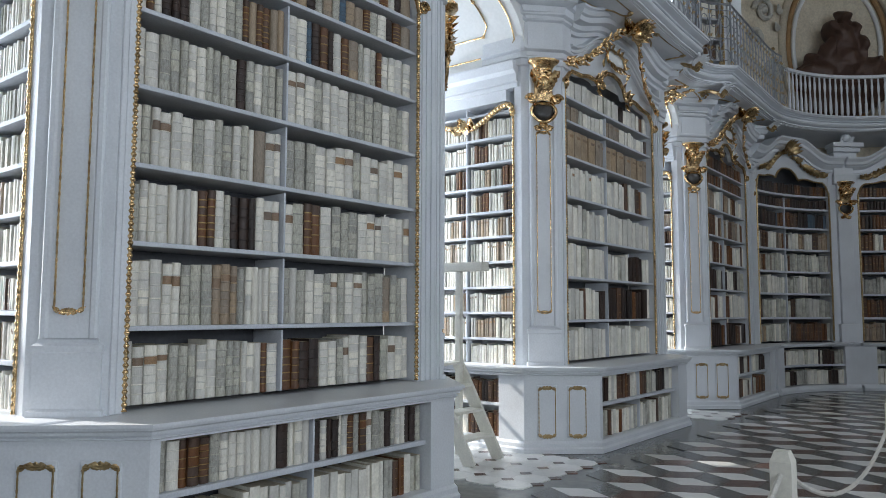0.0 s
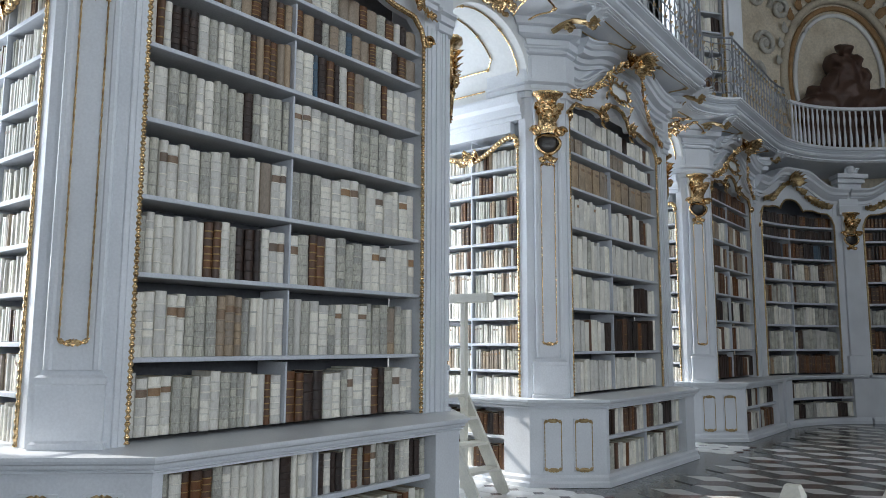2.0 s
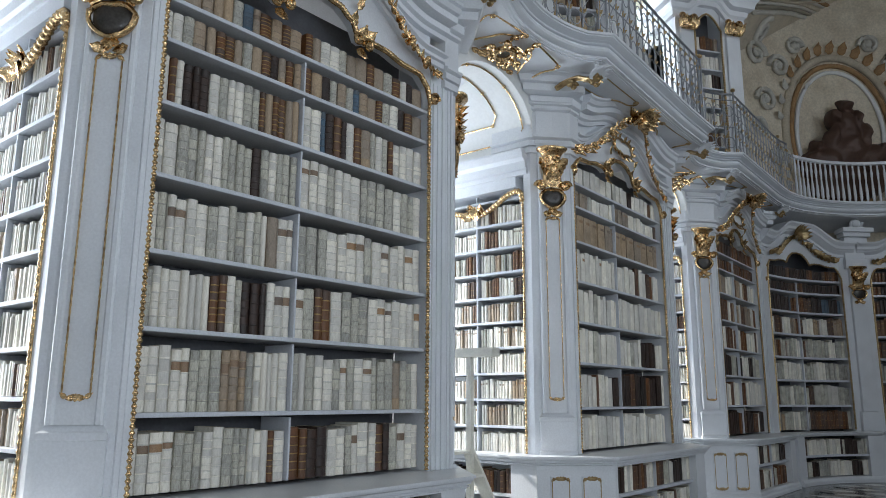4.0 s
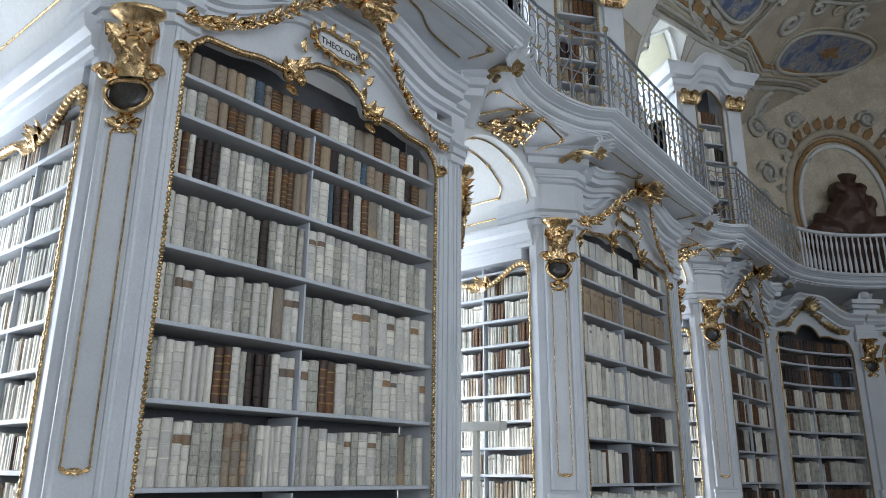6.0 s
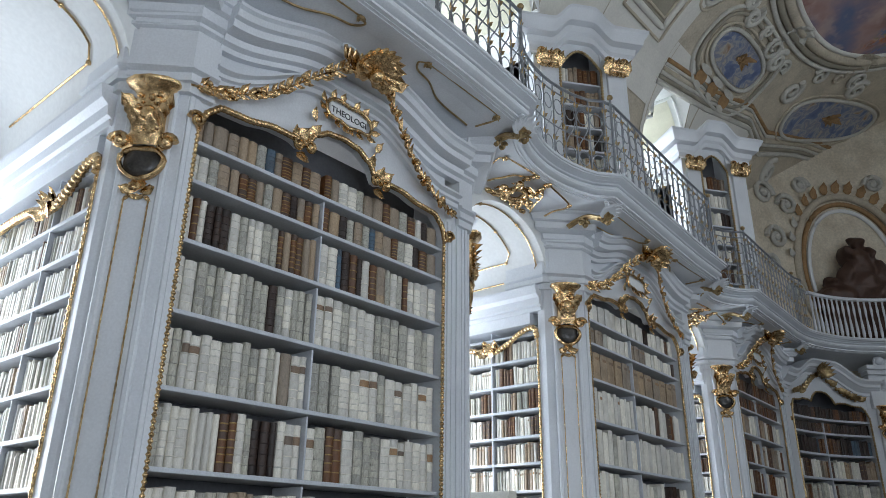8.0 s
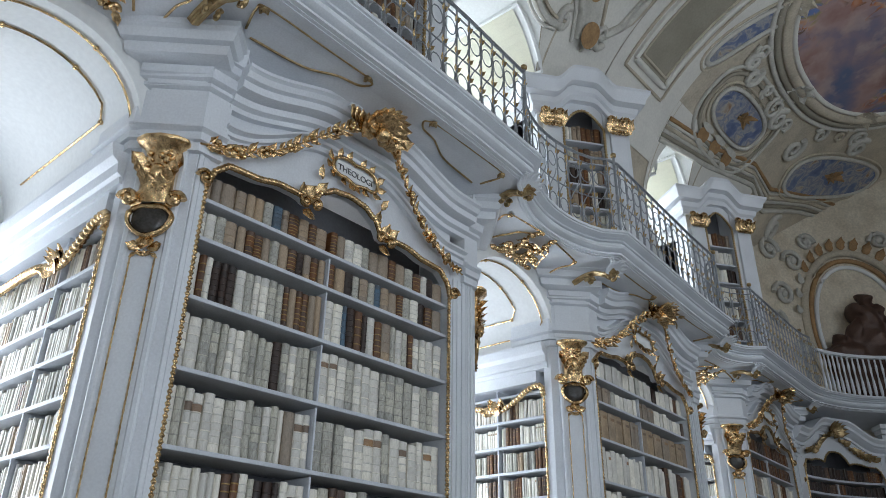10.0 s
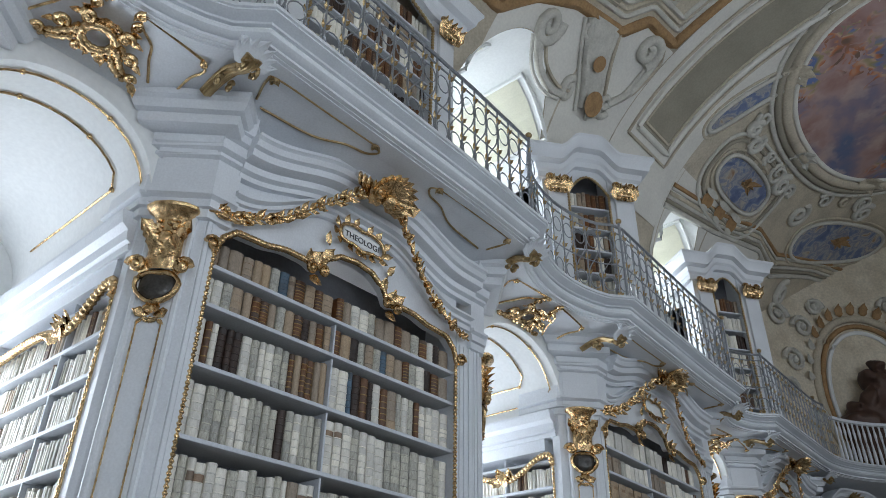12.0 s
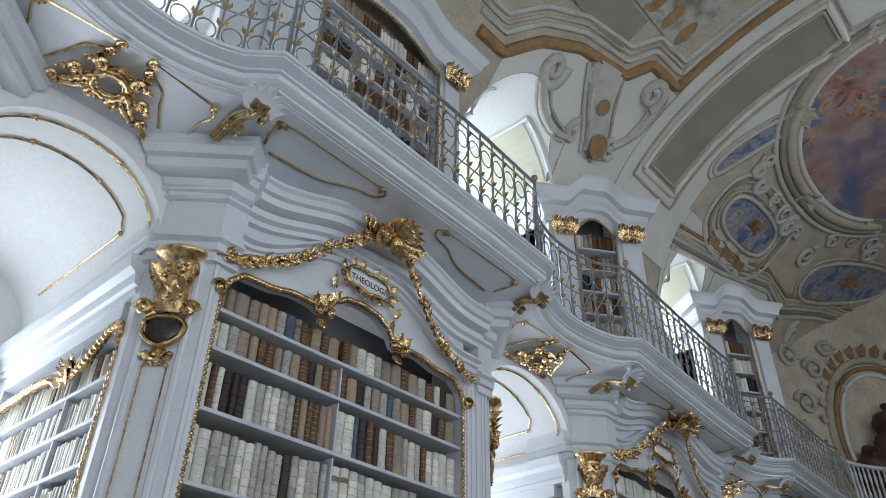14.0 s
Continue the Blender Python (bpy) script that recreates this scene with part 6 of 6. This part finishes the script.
def rim(name, cx, cy, rx, ry, r, d, material, power=2.0, turn=0.0, half=False):
    pts = []
    for i in range(73):
        a = (math.pi if half else math.tau) * i / 72
        u, v = math.cos(a), math.sin(a)
        u, v = math.copysign(abs(u) ** (2 / power), u) * rx, math.copysign(abs(v) ** (2 / power), v) * ry
        pts.append(vault(cx + u * math.cos(turn) - v * math.sin(turn), cy + u * math.sin(turn) + v * math.cos(turn), d))
    bm = bmesh.new()
    tube(bm, pts, r, 8)
    return smooth(part(name, bm, material, ceiling), 60)


def line(name, keys, r, d, material, bend=0):
    bm = bmesh.new()
    pts = spline([(x, y, 0) for x, y in keys], bend) if bend else resample([(x, y, 0) for x, y in keys], 0.08)
    tube(bm, [vault(p.x, p.y, d) for p in pts], r, 6)
    return smooth(part(name, bm, material, ceiling), 60)


def strip(name, x0, x1, y0, y1, d, material, n=40):
    bm = bmesh.new()
    q = [[bm.verts.new(vault(x0 + (x1 - x0) * i / n, y, d)) for y in (y0, y1)] for i in range(n + 1)]
    for a, b in zip(q, q[1:]):
        bm.faces.new((a[0], b[0], b[1], a[1]))
    return part(name, bm, material, ceiling)


def curl(cx, cy, r, bar, turns, flip, material, start=0.0):
    """A stucco scroll lying on the vault."""
    bm = bmesh.new()
    pts = []
    for i in range(int(turns * 16) + 1):
        a = start + flip * i / 16 * math.tau
        rr = r * (1 - 0.82 * i / (turns * 16))
        pts.append(vault(cx + math.cos(a) * rr, cy + math.sin(a) * rr, 0.04))
    tube(bm, pts, bar, 7, taper=lambda t: 1.1 - 0.4 * t)
    return smooth(part("stucco_scroll", bm, material, ceiling), 60)


WARMW = WARM_STUCCO
# transverse band with its long panels
strip("transverse_band", -4.8, 4.8, 9.18, 11.25, 0.02, PALE)
for s in (-1, 1):
    a, b = sorted((s * 4.1, s * 0.58))
    strip("band_panel", a, b, 9.60, 10.65, 0.035, OLIVE)
    for g, r, mt in ((0.0, 0.06, PALE), (0.14, 0.03, STONEP), (-0.10, 0.03, STONEP)):
        line("band_panel_moulding", [(a - g, 9.60 - g), (b + g, 9.60 - g), (b + g, 10.65 + g), (a - g, 10.65 + g), (a - g, 9.60 - g)], r, 0.04, mt)
# front bay: ochre band, white mouldings, painted field
FRONT = [(-4.27, 5.3), (-4.27, 5.85), (-3.89, 6.33), (-3.61, 7.0), (-3.45, 8.02), (-3.07, 8.31), (-3.02, 9.05), (-2.4, 9.08), (-0.92, 9.08), (2.5, 9.08)]
for r, mt, o in ((0.10, OCHRE, 0.0), (0.05, WARMW, 0.18), (0.035, STONEP, 0.27), (0.05, WARMW, 0.36)):
    line("bay_moulding", [(x + o * 0.9, y - o * 0.75) for x, y in FRONT], r, 0.0, mt)
strip("bay_fresco", -2.7, 2.7, 2.0, 8.45, 0.03, GRISF)
strip("bay_field", -3.3, -2.75, 5.0, 7.6, 0.03, OLIVE)
for k in range(12):
    disc("painted_baluster", -2.45, 8.3 - 0.42 * k, 0.22, 0.10, 0.045, OCHRE)
disc("bay_sky", -1.2, 6.2, 1.0, 1.7, 0.05, BLUEF)
# pale pendentives beside the lunettes
def pendentive(y0, y1, reach):
    bm = bmesh.new()
    rows = []
    for y in np.linspace(y0, y1, 40):
        a = lunette_x(y) + 0.01
        rows.append([bm.verts.new(vault(a + (max(a + 0.02, reach(y)) - a) * k / 10, y, 0.012)) for k in range(11)])
    for q, r in zip(rows, rows[1:]):
        for k in range(10):
            bm.faces.new((q[k], q[k + 1], r[k + 1], r[k]))
    part("pendentive", bm, PALE, ceiling)


def front_edge(y):
    for (xa, ya), (xb, yb) in zip(FRONT, FRONT[1:7]):
        if ya <= y <= yb and yb > ya:
            return xa + (xb - xa) * (y - ya) / (yb - ya) - 0.08
    return -3.1


pendentive(5.9, 9.17, front_edge)
pendentive(11.27, 15.2, lambda y: -4.05)
# stucco scrolls on the pendentive above the second pier
for cx, cy, r, bar, tn, fl, st in ((-4.02, 6.78, 0.22, 0.085, 1.6, 1, 1.0), (-3.35, 8.72, 0.24, 0.085, 1.6, -1, 2.5), (-4.38, 7.75, 0.13, 0.06, 1.3, -1, 0), (-4.22, 8.62, 0.15, 0.06, 1.3, 1, 2.0), (-3.72, 7.45, 0.16, 0.05, 1.2, 1, 0), (-3.62, 7.85, 0.15, 0.05, 1.2, -1, 3.0)):
    curl(cx, cy, r, bar, tn, fl, WARMW, st)
for keys in ([(-4.15, 6.70), (-4.40, 6.99), (-4.49, 7.4), (-4.45, 7.75)], [(-3.25, 8.85), (-3.45, 9.0), (-3.9, 8.95), (-4.2, 8.68)], [(-3.60, 7.35), (-3.95, 7.7), (-4.2, 8.0), (-4.42, 8.2)], [(-3.55, 7.9), (-3.9, 8.15), (-4.2, 8.4), (-4.42, 8.5)]):
    line("stucco_stem", keys, 0.075, 0.03, WARMW, 8)
    for o in (-0.10, 0.10):
        line("stucco_stem", [(x + o * 0.7, y + o) for x, y in keys], 0.032, 0.04, WARMW if o < 0 else STONEP, 8)
la, lb = spline([(-3.55, 7.32, 0), (-3.95, 7.7, 0), (-4.2, 8.0, 0), (-4.42, 8.2, 0)], 6), spline([(-3.45, 7.95, 0), (-3.9, 8.2, 0), (-4.2, 8.42, 0), (-4.42, 8.5, 0)], 6)
bm = bmesh.new()
q = [[bm.verts.new(vault(a.x + (b.x - a.x) * k / 4, a.y + (b.y - a.y) * k / 4, 0.07 + 0.05 * math.sin(math.pi * k / 4))) for k in range(5)] for a, b in zip(la, lb)]
for a, b in zip(q, q[1:]):
    for k in range(4):
        bm.faces.new((a[k], b[k], b[k + 1], a[k + 1]))
smooth(part("stucco_console", bm, WARMW, ceiling), 60)
disc("ochre_boss", -3.95, 7.95, 0.10, 0.13, 0.15, OCHRE)
disc("painted_urn", -4.33, 8.3, 0.14, 0.2, 0.15, OCHRE)
# middle bay: the great oval fresco
disc("oval_fresco", 0.0, 13.75, 2.28, 2.85, 0.05, FRESCO, 2.3)
for g, r, mt in ((0.05, 0.06, PALE), (0.20, 0.11, STONEP), (0.36, 0.07, OLIVE), (0.48, 0.05, WARMW)):
    rim("oval_frame", 0.0, 13.75, 2.28 + g, 2.85 + g, r, 0.03, mt, 2.3)
for a in np.arange(0, 360, 45):
    c, sn = math.cos(radians(a)), math.sin(radians(a))
    bm = bmesh.new()
    for k in range(7):
        p0 = vault(2.55 * c, 13.75 + 3.1 * sn, 0.05)
        f = Matrix.Translation(p0) @ Matrix.Rotation(radians(a) + k * 0.9, 4, "Z") @ Matrix.Rotation(math.pi, 4, "X")
        leaf(bm, f, 0.34, 0.35, 0.3)
    smooth(part("stucco_shell", bm, STONEP if int(a) % 90 else WARMW, ceiling), 60)
# painted fields round the oval, with arched frames
for s in (-1, 1):
    for cx, cy, rx, ry, mt, tn in ((s * 3.58, 13.1, 0.30, 0.92, BLUEF, 0.0), (s * 2.95, 17.3, 0.46, 1.45, BLUEF, s * 0.42), (s * 2.55, 11.42, 0.85, 0.16, BLUEF, -s * 0.28)):
        disc("painted_field", cx, cy, rx, ry, 0.03, mt, 2.6, tn)
        rim("field_frame", cx, cy, rx + 0.05, ry + 0.05, 0.045, 0.03, WARMW, 2.6, tn)
        rim("field_frame", cx, cy, rx + 0.16, ry + 0.16, 0.03, 0.02, STONEP, 2.6, tn)
    for cx, cy, r, fl in ((s * 3.1, 14.05, 0.22, 1), (s * 3.2, 15.3, 0.26, -1), (s * 2.85, 12.1, 0.16, 1), (s * 3.0, 12.45, 0.18, -1), (s * 2.2, 16.9, 0.25, 1), (s * 1.3, 17.3, 0.22, -1), (s * 4.35, 16.8, 0.22, 1), (s * 4.1, 17.9, 0.2, -1)):
        curl(cx, cy, r, 0.065, 1.6, fl * s, WARMW)
    for cx, cy, n, size, turn in ((s * 3.55, 13.15, 9, 0.30, 0.0), (s * 2.95, 17.25, 9, 0.36, 0.4)):
        # painted scallop shells and figures of warm ochre
        bm = bmesh.new()
        for k in range(n):
            f = Matrix.Translation(vault(cx, cy, 0.05)) @ Matrix.Rotation(turn + k * math.tau / n, 4, "Z") @ Matrix.Rotation(math.pi, 4, "X")
            leaf(bm, f, size * (1.0 if k % 2 else 0.7), 0.22, 0.15)
        smooth(part("painted_shell", bm, OCHRE, ceiling), 60)
    for cy in (12.42, 12.98, 13.55):
        disc("painted_vase", s * 4.14, cy, 0.11, 0.19, 0.06, OCHRE)
        disc("painted_vase", s * 4.02, cy, 0.05, 0.23, 0.07, WARMW)
        disc("painted_vase", s * 4.25, cy, 0.04, 0.14, 0.07, WARMW)
    for g in (0.30, 0.42):
        rim("arched_frame", s * 3.58, 13.1, 0.30 + g, 0.92 + g, 0.04, 0.02, WARMW if g > 0.4 else OLIVE, 3.0)
    for a in np.linspace(-1.2, 1.2, 7):
        # coffers round the arched field
        disc("painted_coffer", s * (3.58 - 0.44 * math.cos(a)), 13.1 + 1.05 * math.sin(a), 0.06, 0.13, 0.025, OLIVE, 4.0)
    for o, r, mt in ((-0.10, 0.06, WARMW), (0.0, 0.05, OLIVE), (0.08, 0.045, WARMW), (0.16, 0.05, STONEP), (0.26, 0.04, WARMW), (0.34, 0.05, OCHRE)):
        line("bay_moulding", [(s * (4.50 - o * 0.6), 11.3), (s * (4.32 - o * 0.6), 13.2), (s * (4.05 - o * 0.6), 14.95 - o), (s * (4.20 - o * 0.8), 15.95 - o * 0.5), (s * (3.72 - o), 17.5 + o * 0.5), (s * (3.2 - o), 19.9 + o), (0, 20.2 + o)], r, 0.0, mt)
# gilt-ochre shell with scrolls on the far pendentive
bm = bmesh.new()
for k in range(9):
    f = Matrix.Translation(vault(-4.25, 18.4, 0.1)) @ Matrix.Rotation(radians(-45), 4, "Z") @ at(0, 0, 0) @ Matrix.Rotation(-1.6 + 0.4 * k, 4, "Z")
    leaf(bm, f, 0.5, 0.25, 0.3)
smooth(part("painted_shell", bm, OCHRE, ceiling), 60)

# scrolls strewn round the oval
rnd = random.Random(21)
for k in range(28):
    a = radians(k * 360 / 28 + rnd.uniform(-4, 4))
    x, y = math.cos(a) * 3.05, 13.75 + math.sin(a) * 3.75
    if y > 11.5 and abs(x) < 4.3:
        curl(x + rnd.uniform(-0.1, 0.1), y, rnd.uniform(0.14, 0.24), 0.045, 1.5, rnd.choice((-1, 1)), rnd.choice((WARMW, WARMW, STONEP)), rnd.uniform(0, 6))
